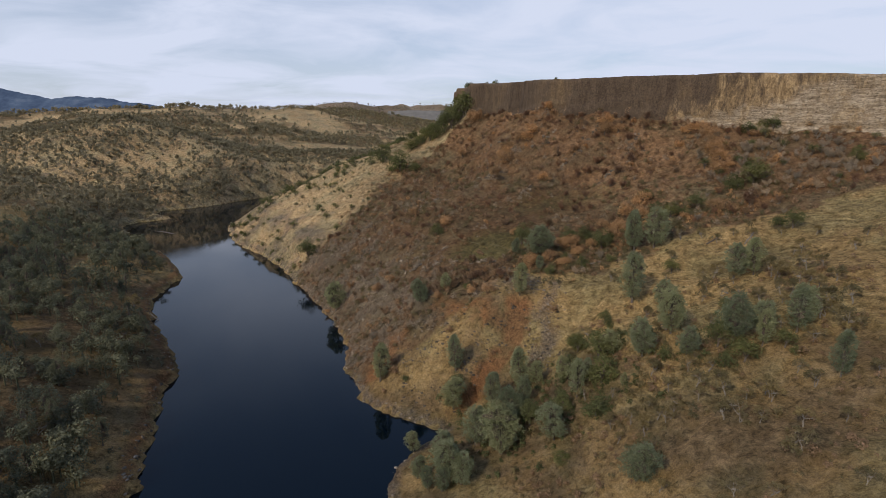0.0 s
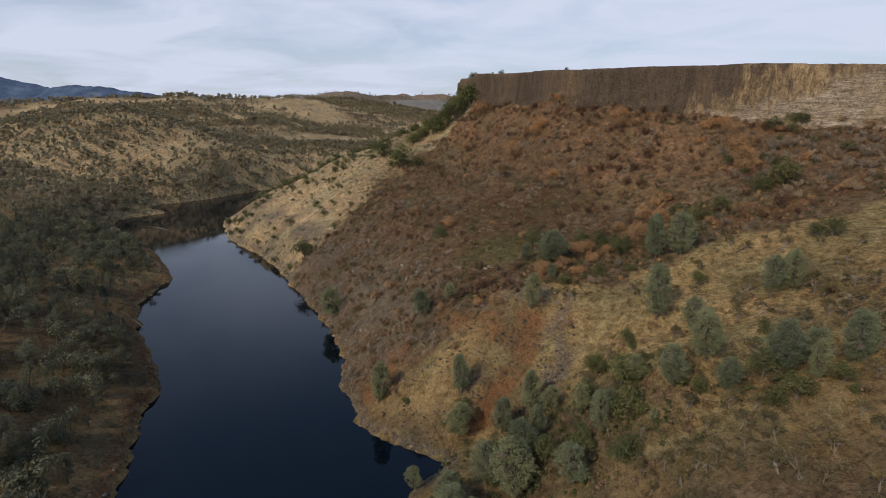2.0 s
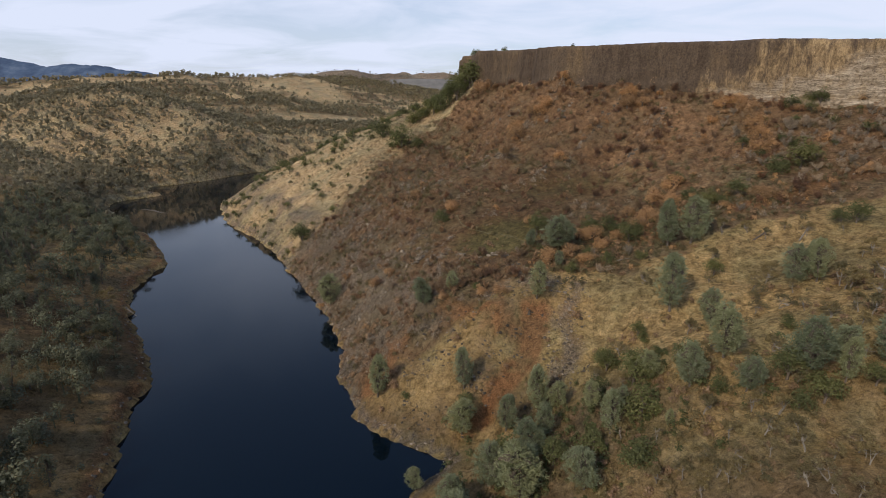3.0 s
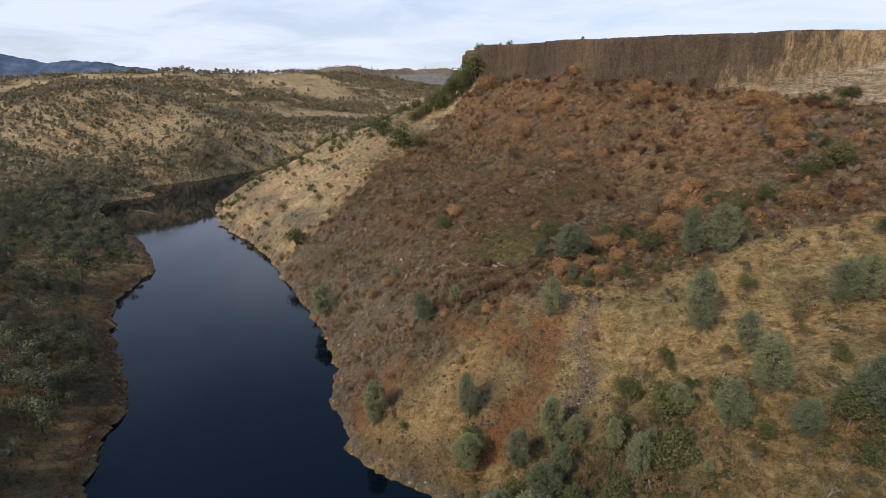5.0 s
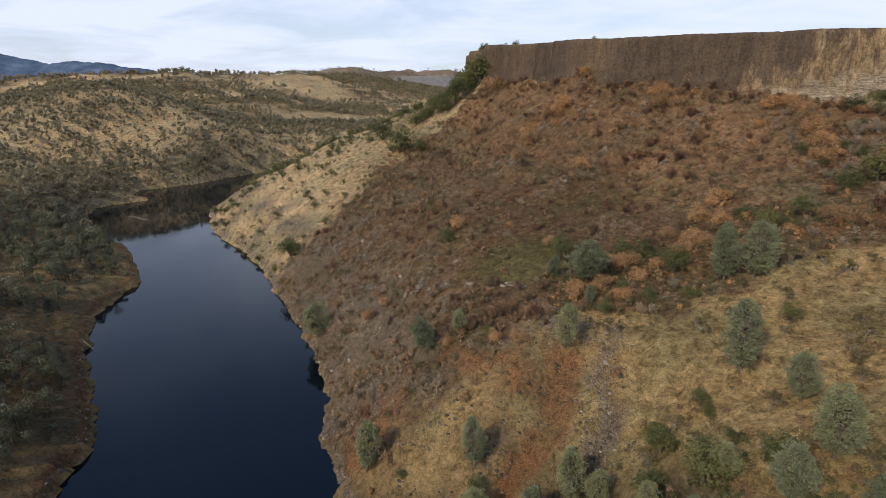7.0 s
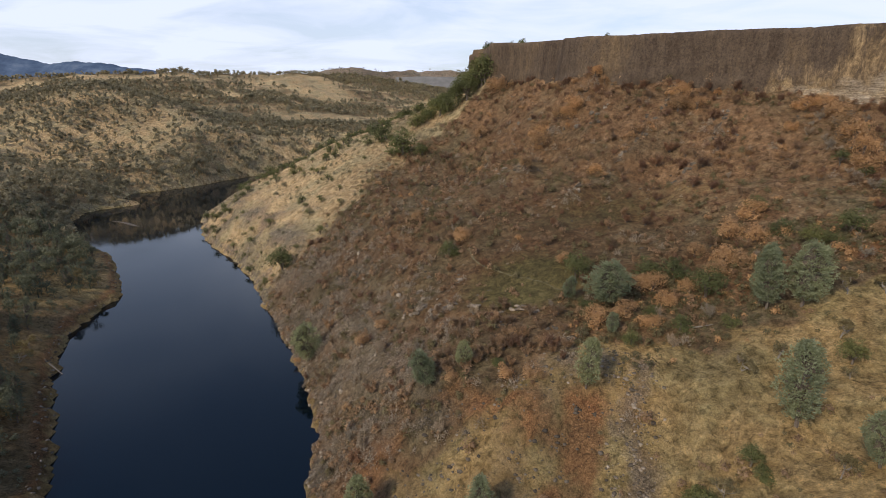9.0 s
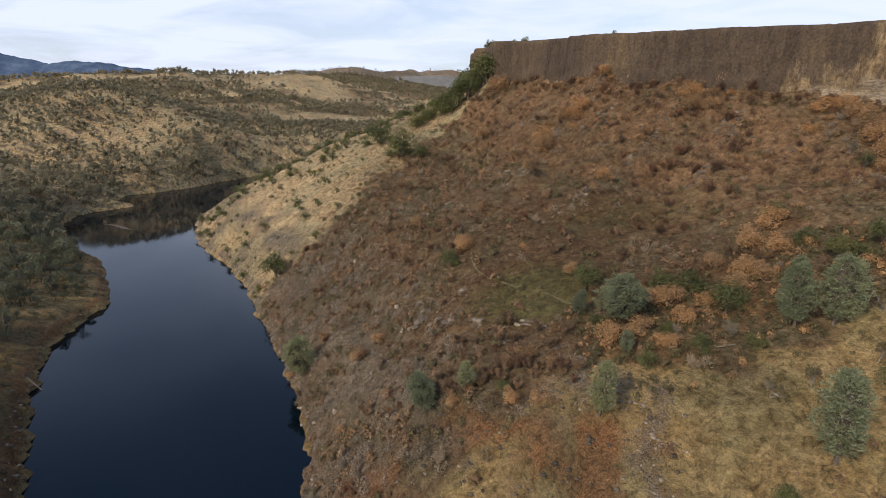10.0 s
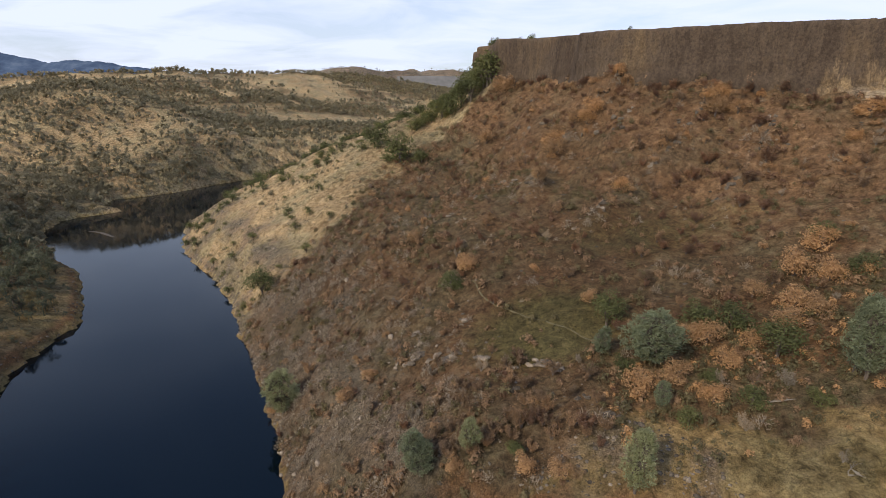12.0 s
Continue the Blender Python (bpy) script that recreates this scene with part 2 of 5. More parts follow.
def ground_material():
    m, n, l, b = mat("hillside_ground")
    co = n.new("ShaderNodeTexCoord").outputs["Object"]
    big = noise_node(n, l, co, 0.035, 6, 0.6)
    mid = noise_node(n, l, co, 0.30, 9, 0.72, 0.25)
    fine = noise_node(n, l, co, 2.4, 10, 0.82, 0.2)
    grass = ramp_node(n, l, mid, [(0.30, (0.120, 0.088, 0.042)), (0.45, (0.268, 0.201, 0.100)), (0.58, (0.402, 0.310, 0.164)), (0.76, (0.53, 0.425, 0.246))])
    brush = ramp_node(n, l, mid, [(0.28, (0.074, 0.047, 0.028)), (0.44, (0.152, 0.098, 0.059)), (0.56, (0.218, 0.145, 0.088)), (0.74, (0.34, 0.250, 0.160))])
    rock = ramp_node(n, l, fine, [(0.30, (0.070, 0.055, 0.042)), (0.50, (0.182, 0.148, 0.116)), (0.68, (0.36, 0.304, 0.248))])
    green = ramp_node(n, l, mid, [(0.30, (0.062, 0.058, 0.027)), (0.55, (0.145, 0.130, 0.062)), (0.75, (0.225, 0.190, 0.098))])
    soil = ramp_node(n, l, fine, [(0.30, (0.118, 0.062, 0.034)), (0.52, (0.235, 0.129, 0.066)), (0.72, (0.36, 0.235, 0.134))])
    litter = ramp_node(n, l, mid, [(0.28, (0.062, 0.047, 0.029)), (0.50, (0.165, 0.127, 0.078)), (0.72, (0.30, 0.235, 0.148))])
    # pale dry grass of the spur; on the far hills it includes painted haze
    hazy_pale_grass = ramp_node(n, l, mid, [(0.30, (0.150, 0.114, 0.066)), (0.45, (0.310, 0.244, 0.148)), (0.58, (0.455, 0.366, 0.232)), (0.76, (0.57, 0.474, 0.322))])
    sep1, sep2 = n.new("ShaderNodeSeparateColor"), n.new("ShaderNodeSeparateColor")
    for s, a in ((sep1, "cover"), (sep2, "cover_b")):
        at = n.new("ShaderNodeAttribute")
        at.attribute_name = a
        l.new(at.outputs["Color"], s.inputs[0])

    def edge(w):
        """Frays a cover's border with the middle noise."""
        return math_node(n, l, "ADD", math_node(n, l, "MULTIPLY", math_node(n, l, "SUBTRACT", w, 0.5), 2.2), math_node(n, l, "ADD", math_node(n, l, "MULTIPLY", math_node(n, l, "SUBTRACT", mid, 0.5), 2.4), 0.5), True)
    c = mix_node(n, l, edge(sep1.outputs[0]), grass, brush)
    c = mix_node(n, l, edge(sep2.outputs[2]), c, hazy_pale_grass)
    c = mix_node(n, l, edge(sep1.outputs[2]), c, green)
    c = mix_node(n, l, edge(sep2.outputs[1]), c, litter)
    c = mix_node(n, l, edge(sep2.outputs[0]), c, soil)
    c = mix_node(n, l, edge(sep1.outputs[1]), c, rock)
    speck = ramp_node(n, l, fine, [(0.37, (0.58, 0.58, 0.58)), (0.49, (0.98, 0.98, 0.98)), (0.61, (1.34, 1.31, 1.25))])
    c = mix_node(n, l, 1.0, c, speck, "MULTIPLY")
    clump = ramp_node(n, l, noise_node(n, l, co, 0.55, 5, 0.62, 1.0), [(0.34, (0.52, 0.53, 0.53)), (0.47, (0.98, 0.98, 0.98)), (0.66, (1.32, 1.30, 1.25))])
    c = mix_node(n, l, 1.0, c, clump, "MULTIPLY")
    tone = ramp_node(n, l, big, [(0.30, (0.66, 0.66, 0.66)), (0.43, (0.90, 0.93, 0.88)), (0.56, (1.09, 0.99, 0.90)), (0.72, (1.18, 1.14, 1.06))])
    c = mix_node(n, l, 1.0, c, tone, "MULTIPLY")
    wide = ramp_node(n, l, noise_node(n, l, co, 0.007, 4, 0.55), [(0.38, (0.74, 0.73, 0.72)), (0.62, (1.22, 1.22, 1.2))])
    c = mix_node(n, l, 1.0, c, wide, "MULTIPLY")
    l.new(c, b.inputs["Base Color"])
    b.inputs["Roughness"].default_value = 0.95
    b.inputs["Specular IOR Level"].default_value = 0.15
    bump_node(n, l, b, math_node(n, l, "ADD", mid, math_node(n, l, "MULTIPLY", fine, 0.8)), 1.0, 1.3)
    return m


def water_material():
    m, n, l, b = mat("lake_water")
    co = n.new("ShaderNodeTexCoord").outputs["Object"]
    b.inputs["Base Color"].default_value = (0.0006, 0.0036, 0.0085, 1)
    b.inputs["IOR"].default_value = 1.33
    b.inputs["Specular Tint"].default_value = (0.55, 0.86, 1.12, 1)
    gust = noise_node(n, l, co, 0.02, 3, 0.5)
    r = ramp_node(n, l, gust, [(0.4, (0.03, 0.03, 0.03)), (0.7, (0.10, 0.10, 0.10))])
    l.new(r, b.inputs["Roughness"])
    bump_node(n, l, b, noise_node(n, l, co, 0.9, 4, 0.5), 0.05, 0.1)
    return m


def cliff_material():
    m, n, l, b = mat("columnar_basalt")
    co = n.new("ShaderNodeTexCoord").outputs["Object"]
    mp = n.new("ShaderNodeMapping")
    mp.inputs["Scale"].default_value = (1, 1, 0.28)
    l.new(co, mp.inputs[0])
    streak = noise_node(n, l, mp.outputs[0], 0.42, 9, 0.72, 0.6)
    broad = noise_node(n, l, mp.outputs[0], 0.06, 6, 0.65, 0.5)
    fine = noise_node(n, l, co, 0.9, 9, 0.78)
    dark = ramp_node(n, l, streak, [(0.3, (0.066, 0.048, 0.035)), (0.46, (0.092, 0.068, 0.049)), (0.60, (0.112, 0.084, 0.060)), (0.8, (0.150, 0.114, 0.078))])
    dark = mix_node(n, l, 1.0, dark, ramp_node(n, l, broad, [(0.36, (0.72, 0.70, 0.70)), (0.52, (1.0, 1.0, 1.0)), (0.66, (1.45, 1.38, 1.15))]), "MULTIPLY")
    # blocks of pale stone parted by dark cracks, mostly along flat beds
    bed = n.new("ShaderNodeMapping")
    bed.inputs["Scale"].default_value = (0.17, 0.17, 1.0)
    l.new(co, bed.inputs[0])
    warp = n.new("ShaderNodeVectorMath"); warp.operation = "ADD"
    l.new(bed.outputs[0], warp.inputs[0])
    jitter = n.new("ShaderNodeTexNoise")
    jitter.inputs["Scale"].default_value, jitter.inputs["Detail"].default_value = 0.9, 5
    l.new(bed.outputs[0], jitter.inputs["Vector"]); l.new(jitter.outputs["Color"], warp.inputs[1])
    cells = n.new("ShaderNodeTexVoronoi")
    cells.feature, cells.inputs["Scale"].default_value = "DISTANCE_TO_EDGE", 1.0
    l.new(warp.outputs[0], cells.inputs["Vector"])
    crack = ramp_node(n, l, cells.outputs["Distance"], [(0.0, (0.36, 0.34, 0.32)), (0.035, (0.80, 0.79, 0.78)), (0.08, (1.0, 1.0, 1.0))])
    pale = ramp_node(n, l, noise_node(n, l, bed.outputs[0], 0.7, 8, 0.72, 0.5), [(0.34, (0.15, 0.115, 0.082)), (0.46, (0.295, 0.240, 0.176)), (0.60, (0.44, 0.370, 0.280)), (0.75, (0.60, 0.520, 0.420))])
    pale = mix_node(n, l, 1.0, pale, crack, "MULTIPLY")
    crust = ramp_node(n, l, noise_node(n, l, mp.outputs[0], 0.30, 9, 0.75, 0.9), [(0.36, (0.090, 0.066, 0.043)), (0.48, (0.235, 0.165, 0.092)), (0.66, (0.49, 0.360, 0.205))])
    at = n.new("ShaderNodeAttribute")
    at.attribute_name = "bays"
    bays = n.new("ShaderNodeSeparateColor")
    l.new(at.outputs["Color"], bays.inputs[0])
    w = math_node(n, l, "ADD", bays.outputs[0], math_node(n, l, "MULTIPLY", math_node(n, l, "SUBTRACT", noise_node(n, l, co, 0.10, 8, 0.68, 0.5), 0.5), 4.2), True)
    o = math_node(n, l, "ADD", bays.outputs[1], math_node(n, l, "MULTIPLY", math_node(n, l, "SUBTRACT", noise_node(n, l, mp.outputs[0], 0.13, 8, 0.72, 0.6), 0.5), 6.5), True)
    c = mix_node(n, l, w, mix_node(n, l, o, dark, crust), pale)
    speck = ramp_node(n, l, fine, [(0.32, (0.50, 0.50, 0.50)), (0.5, (1.0, 1.0, 1.0)), (0.68, (1.45, 1.42, 1.36))])
    c = mix_node(n, l, 1.0, c, speck, "MULTIPLY")
    l.new(c, b.inputs["Base Color"])
    b.inputs["Roughness"].default_value = 0.9
    b.inputs["Specular IOR Level"].default_value = 0.2
    bump_node(n, l, b, math_node(n, l, "ADD", streak, fine), 0.8, 0.8)
    return m


GROUND, WATER, CLIFF = ground_material(), water_material(), cliff_material()


# ---- the ground, one sheet to the horizon ----
def steps(lo, hi, fine_lo, fine_hi, step, growth):
    mid = list(np.arange(fine_lo, fine_hi + step / 2, step))
    up, down, s = [], [], step
    while (up or mid)[-1] < hi:
        s *= growth
        up.append((up or mid)[-1] + s)
    s = step
    while (down or mid[:1])[-1] > lo:
        s *= growth
        down.append((down or mid[:1])[-1] - s)
    return np.array(down[::-1] + mid + up)


def soft(v, a, b):
    t = np.clip((v - a) / (b - a), 0, 1)
    return t * t * (3 - 2 * t)


def patchy(x, y, size, seed, sharp=1.5):
    return np.clip(0.5 + sharp * 0.5 * wobble(x, y, size, seed), 0, 1)


def far_wood(x, y):
    """How thick the oak woods stand on the hills beyond the lake, 0 to 1."""
    glade = 1 - 0.97 * np.exp(-(((x + 450) / 150) ** 2 + ((y - 1690) / 120) ** 2)) - 0.9 * np.exp(-(((x + 900) / 120) ** 2 + ((y - 1400) / 60) ** 2))
    w = patchy(x, y, 85, 34, 2.6) * patchy(x, y, 22, 41, 2.4) + 0.10
    w = np.maximum(w, soft(along(CRESTS[0][0], x, y)[0], 330, 220) * (y > 850 + 0.1 * (x + 500)) * (x > -640) * (0.78 + 0.22 * patchy(x, y, 28, 47, 2.0)))
    w = np.maximum(w, soft(along(CRESTS[2][0], x, y)[0], 70, 15) * 0.9)
    w = np.maximum(w, soft(along(CRESTS[3][0], x, y)[0], 230, 110))
    w = np.maximum(w, soft(along(CRESTS[4][0], x, y)[0], 120, 60) * patchy(x, y, 30, 44, 1.6))
    return np.clip(w * np.clip(glade, 0, 1), 0, 1)


def covers(x, y):
    """What grows or lies on the ground: brush, rock, green, bare soil, leaf litter, each 0 to 1. Rock's grey also
    stands in for haze on the far ridge.
    """
    right = within_line(EDGE_R, EAST, x, y)
    top = within_line(FOOT, [(6000, 875), (6000, -200)], x, y)
    dr, dl = along(EDGE_R, x, y)[0], along(EDGE_L, x, y)[0]
    wob = 9 * wobble(x, y, 12, 11) + 5 * wobble(x, y, 5, 12)
    # the dry spur west of the line from the cliff's corner to the shore
    spur = soft((x + 6) * 0.84 - (y - 482) * 0.55 + 1.3 * wob - 15 * soft(y, 450, 488), 13, -13)
    # the dry slope south of the ravine
    dry = soft(214 + (x - 48) * 0.06 - y + wob * 0.7, -4, 4) * soft(x + wob * 0.5 + 2.0 * np.clip(172 - y, 0, 40), 36, 44)
    toe_dry = soft(204 - y + 0.4 * x + wob * 0.6, -5, 5) * soft(x, 44, 36)
    brush = right * (1 - spur) * (1 - dry) * (1 - 0.9 * toe_dry) * (~top)
    rock = soft(dr + 10 * wobble(x, y, 13, 31), 66, 22) * soft(y, 192, 212) * soft(y, 430, 390) * np.clip(0.60 + 0.3 * wobble(x, y, 9, 32), 0, 0.8) * (1 - spur)
    rock = np.maximum(rock, 0.60 * np.exp(-(along(GULLY, x + 4 * wobble(x, y, 5, 28), y)[0] / 3.6) ** 2) * (1 + 0.5 * wobble(x, y, 5, 30)))
    rock = np.maximum(rock, 0.72 * np.exp(-(((x - 31) / 12) ** 2 + ((y - 212) / 6) ** 2)))
    rock = np.maximum(rock, spur * soft(dr, 80, 15) * (0.50 + 0.4 * wobble(x, y, 8, 16)))
    rock = np.maximum(rock, soft(dr, 5, 1.5) * 0.75) * right
    green = np.exp(-(((x - 24) / 24) ** 2 + ((y - 258) / 19) ** 2)) * 1.05
    green = np.maximum(green, 0.55 * np.exp(-(((x - 65) / 50) ** 2 + ((y - 300) / 20) ** 2)))
    soil = 0 * x
    for line, width, much in SOILS:
        d = along(line, x + 4.5 * wobble(x, y, 6, 19) + 1.5 * wobble(x, y, 2.2, 27), y + 4.5 * wobble(x, y, 5, 20))[0]
        soil = np.maximum(soil, much * np.exp(-(d / width) ** 2) * (1 + 0.4 * wobble(x, y, 4, 14)))
    soil = np.maximum(soil, right * (0.72 + 0.3 * wobble(x, y, 6, 26)) * np.exp(-(((y - 236 - 0.10 * (x - 130)) / 9) ** 2)) * soft(x, 96, 118))
    left = within_line(EDGE_L, WEST, x, y)
    soil = np.where(left, soft(dl, 7, 2) * 0.62 * soft(y, 560, 480), soil)
    litter = left * soft(y, 640, 520) * np.maximum(soft(dl, 4, 9), soft(y, 560, 480)) * (0.58 + 0.40 * wobble(x, y, 25, 13))
    litter = np.where(top, 0.85, litter)
    litter = np.maximum(litter, right * ~top * (0.66 + 0.3 * wobble(x, y, 11, 15)) * np.exp(-(((x - 75) / 60) ** 2 + ((y - 108) / 40) ** 2)))
    litter = np.maximum(litter, right * 0.92 * np.exp(-(((x - 33) / 32) ** 2 + ((y - 145) / 18) ** 2)) * (1 + 0.5 * wobble(x, y, 8, 18)))
    litter = np.maximum(litter, left * soft(y, 905, 960) * np.clip(1.0 * far_wood(x, y), 0, 0.95))
    litter = np.maximum(litter, right * toe_dry * np.clip(0.42 + 0.4 * wobble(x, y, 7, 33), 0, 0.8))
    # greyer litter on the lower slope, below the red upper talus
    lower = right * brush * ~within_line(TALUS, EAST, x, y) * (1 - np.clip(1.5 * green, 0, 1))
    litter = np.maximum(litter, lower * np.clip(0.52 + 0.45 * wobble(x, y, 15, 24) + 0.2 * wobble(x, y, 6, 25), 0, 0.9))
    # haze over the farthest ridge, painted with the grey of the rock cover
    rock = np.maximum(rock, 0.95 * soft(y, 2250, 2500))
    for line in RIBS:
        rock = np.maximum(rock, 0.36 * np.exp(-(along(line, x, y)[0] / 4) ** 2))
    return brush, rock, green, soil, litter


def sheet(name, xs, ys, zs, material):
    nx, ny = len(xs), len(ys)
    gx, gy = np.meshgrid(xs, ys)
    verts = np.stack([gx.ravel(), gy.ravel(), zs.ravel()], 1)
    i = (np.arange(ny - 1)[:, None] * nx + np.arange(nx - 1)[None, :]).ravel()
    faces = np.stack([i, i + 1, i + nx + 1, i + nx], 1)
    me = bpy.data.meshes.new(name)
    me.vertices.add(len(verts)); me.vertices.foreach_set("co", verts.ravel())
    me.loops.add(faces.size); me.loops.foreach_set("vertex_index", faces.ravel().astype(np.int32))
    me.polygons.add(len(faces)); me.polygons.foreach_set("loop_start", np.arange(0, faces.size, 4, dtype=np.int32))
    me.update(calc_edges=True)
    me.shade_smooth()
    me.materials.append(material)
    return new(name, me)


xs = steps(-4700, 4700, -250, 230, 2.4, 1.034)
xs = xs[(xs < 260) | (np.arange(len(xs)) % 3 == 0)]
ys = steps(-900, 4850, 90, 560, 2.4, 1.021)
ys = ys[(ys > 60) | (np.arange(len(ys)) % 3 == 0)]
gx, gy = np.meshgrid(xs, ys)
gz = height(gx, gy)
ground = tagged(sheet("ground", xs, ys, gz, GROUND), "dry grass and brush hillsides falling to a lake", "ground", kind="structure")
brush, rock, green, soil, litter = covers(gx, gy)
# last channel: pale grass of the spur, and haze-paled grass of the far hills
for name, (r, g, b) in (("cover", (brush, rock, green)), ("cover_b", (soil, litter, np.maximum(soft(gy, 480, 600) * within_line(EDGE_L, WEST, gx, gy), within_line(EDGE_R, EAST, gx, gy) * (1 - brush) * soft(gy, 330, 350)) * 1.2))):
    a = ground.data.attributes.new(name, "FLOAT_COLOR", "POINT")
    a.data.foreach_set("color", np.stack([r, g, b, r * 0 + 1], -1).astype(np.float32).ravel())

GX, GY, GZ = xs, ys, gz


def on_ground(x, y):
    """The height of the built sheet at one place."""
    i = int(np.clip(np.searchsorted(GX, x) - 1, 0, len(GX) - 2)); j = int(np.clip(np.searchsorted(GY, y) - 1, 0, len(GY) - 2))
    u, v = (x - GX[i]) / (GX[i + 1] - GX[i]), (y - GY[j]) / (GY[j + 1] - GY[j])
    return float((GZ[j, i] * (1 - u) + GZ[j, i + 1] * u) * (1 - v) + (GZ[j + 1, i] * (1 - u) + GZ[j + 1, i + 1] * u) * v)


water = tagged(sheet("water", steps(-700, 1500, -400, 400, 60, 1.2), steps(-600, 1300, -400, 1000, 60, 1.2), np.zeros((1, 1)) + np.zeros((len(steps(-600, 1300, -400, 1000, 60, 1.2)), len(steps(-700, 1500, -400, 400, 60, 1.2)))), WATER),
               "calm dark blue lake water mirroring the sky", "water", kind="structure")


# ---- the cliff of basalt columns round the tableland ----
def cliff():
    pts = [Vector((x, y, z)) for x, y, z in FOOT[1:-2]]
    path, foot = [], []
    for a, b in zip(pts, pts[1:]):
        k = max(1, round((b - a).length / 1.0))
        for i in range(k):
            p = a.lerp(b, i / k)
            path.append((p.x, p.y)); foot.append(p.z)
    path, foot = np.array(path), np.array(foot)
    for _ in range(14):
        path[1:-1] = (path[:-2] + path[1:-1] * 2 + path[2:]) / 4
    tang = np.gradient(path, axis=0)
    tang /= np.linalg.norm(tang, axis=1)[:, None]
    out = np.stack([-tang[:, 1], tang[:, 0]], 1)       # towards the valley
    s = np.concatenate([[0], np.cumsum(np.linalg.norm(np.diff(path, axis=0), axis=1))])
    rng = np.random.default_rng(5)
    rows = 22
    n = len(path)
    # columns stand in clusters, each 1 to 3 m across and a little in or out of the next
    col = np.zeros(n); broken = np.zeros(n); k = 0
    while k < n:
        w = int(rng.integers(1, 4)); col[k:k + w] = rng.normal(0, 0.05); broken[k:k + w] = rng.normal(0, 0.8); k += w
    bay = (1 + 0.7 * np.clip((75 - path[:, 0]) / 30, 0, 1)) * 1.8 * np.sin(s / 11 + 1.5 * np.sin(s / 23)) + 1.0 * np.sin(s / 4.3 + np.sin(s / 9))
    top = 137.5 - 0.063 * np.clip(path[:, 0] - 35, 0, 300) + broken * 0.10 + 0.8 * np.sin(s / 37) + 1.6 * np.clip((path[:, 0] - 92) / 30, 0, 1)
    verts, pale = [], []
    for j in range(rows + 4):
        if j < rows:
            u = j / (rows - 1)
            z = foot - 4 + (top - foot + 4) * u
            lean = 2.6 * (1 - u) ** 1.6
            ledge = 0.35 * np.sin(u * 17 + s / 9 + 2 * np.sin(s / 31)) * (1 - u)
            step = np.clip((path[:, 0] - 138) / 20, 0, 1) * (1.6 * (u < 0.17) - 1.5 * (0.17 < u < 0.20))
            d = step + lean + bay * (0.4 + 0.6 * u) + col * (0.4 + u) + ledge + rng.normal(0, 0.16, n) - 0.8 * np.clip((u - 0.9) / 0.1, 0, 1) ** 2
        else:
            q = (3, 7, 12, 20)[j - rows]
            d, z = -q + bay * 0.5, top + 0.2 * np.sin(s / 3) - 0.06 * q
        verts.append(np.stack([path[:, 0] + out[:, 0] * d, path[:, 1] + out[:, 1] * d, z], 1))
        ue = min(1.0, j / (rows - 1))
        on = 1.0 if j < rows else 0.0
        pale.append(np.stack([np.clip((path[:, 0] - 148 - 75 * max(0, ue - 0.15)) / 14, -2.4, 0.9) - 3 * (1 - on), np.clip((path[:, 0] - 134 - 34 * ue) / 16, -2.2, 0.9) - 3 * (1 - on), 0 * s, 0 * s + 1], -1))
    verts = np.concatenate(verts)
    i = (np.arange(rows + 3)[:, None] * n + np.arange(n - 1)[None, :]).ravel()
    faces = np.stack([i, i + n, i + n + 1, i + 1], 1)
    me = bpy.data.meshes.new("cliff")
    me.from_pydata(verts.tolist(), [], faces.tolist())
    me.materials.append(CLIFF)
    a = me.attributes.new("bays", "FLOAT_COLOR", "POINT")
    a.data.foreach_set("color", np.concatenate(pale).astype(np.float32).ravel())
    me.shade_smooth()
    return tagged(new("cliff", me), "dark brown columnar basalt cliff with ochre and pale grey bays", "cliff", kind="structure")


cliff()

# ---- plants: materials ----
def leaf_material(name, dark, mid, light, rough=0.75):
    m, n, l, b = mat(name)
    geo = n.new("ShaderNodeNewGeometry").outputs["Random Per Island"]
    per = n.new("ShaderNodeObjectInfo").outputs["Random"]
    dark, light = (tuple(v * 0.55 + w * 0.45 for v, w in zip(q, mid)) for q in (dark, light))
    c = ramp_node(n, l, geo, [(0.0, dark), (0.5, mid), (1.0, light)])
    tone = ramp_node(n, l, per, [(0.0, (0.72, 0.76, 0.78)), (0.5, (1.0, 1.0, 1.0)), (1.0, (1.28, 1.20, 1.06))])
    c = mix_node(n, l, 1.0, c, tone, "MULTIPLY")
    co = n.new("ShaderNodeTexCoord").outputs["Object"]
    patch = ramp_node(n, l, noise_node(n, l, co, 0.5, 4, 0.6), [(0.3, (0.7, 0.7, 0.7)), (0.7, (1.2, 1.2, 1.15))])
    c = mix_node(n, l, 1.0, c, patch, "MULTIPLY")
    l.new(c, b.inputs["Base Color"])
    b.inputs["Roughness"].default_value = rough
    b.inputs["Specular IOR Level"].default_value = 0.25
    # thin leaves let some light through
    thin, both = n.new("ShaderNodeBsdfTranslucent"), n.new("ShaderNodeMixShader")
    both.inputs[0].default_value = 0.38
    l.new(c, thin.inputs["Color"])
    l.new(b.outputs[0], both.inputs[1]); l.new(thin.outputs[0], both.inputs[2])
    l.new(both.outputs[0], n["Material Output"].inputs["Surface"])
    return m


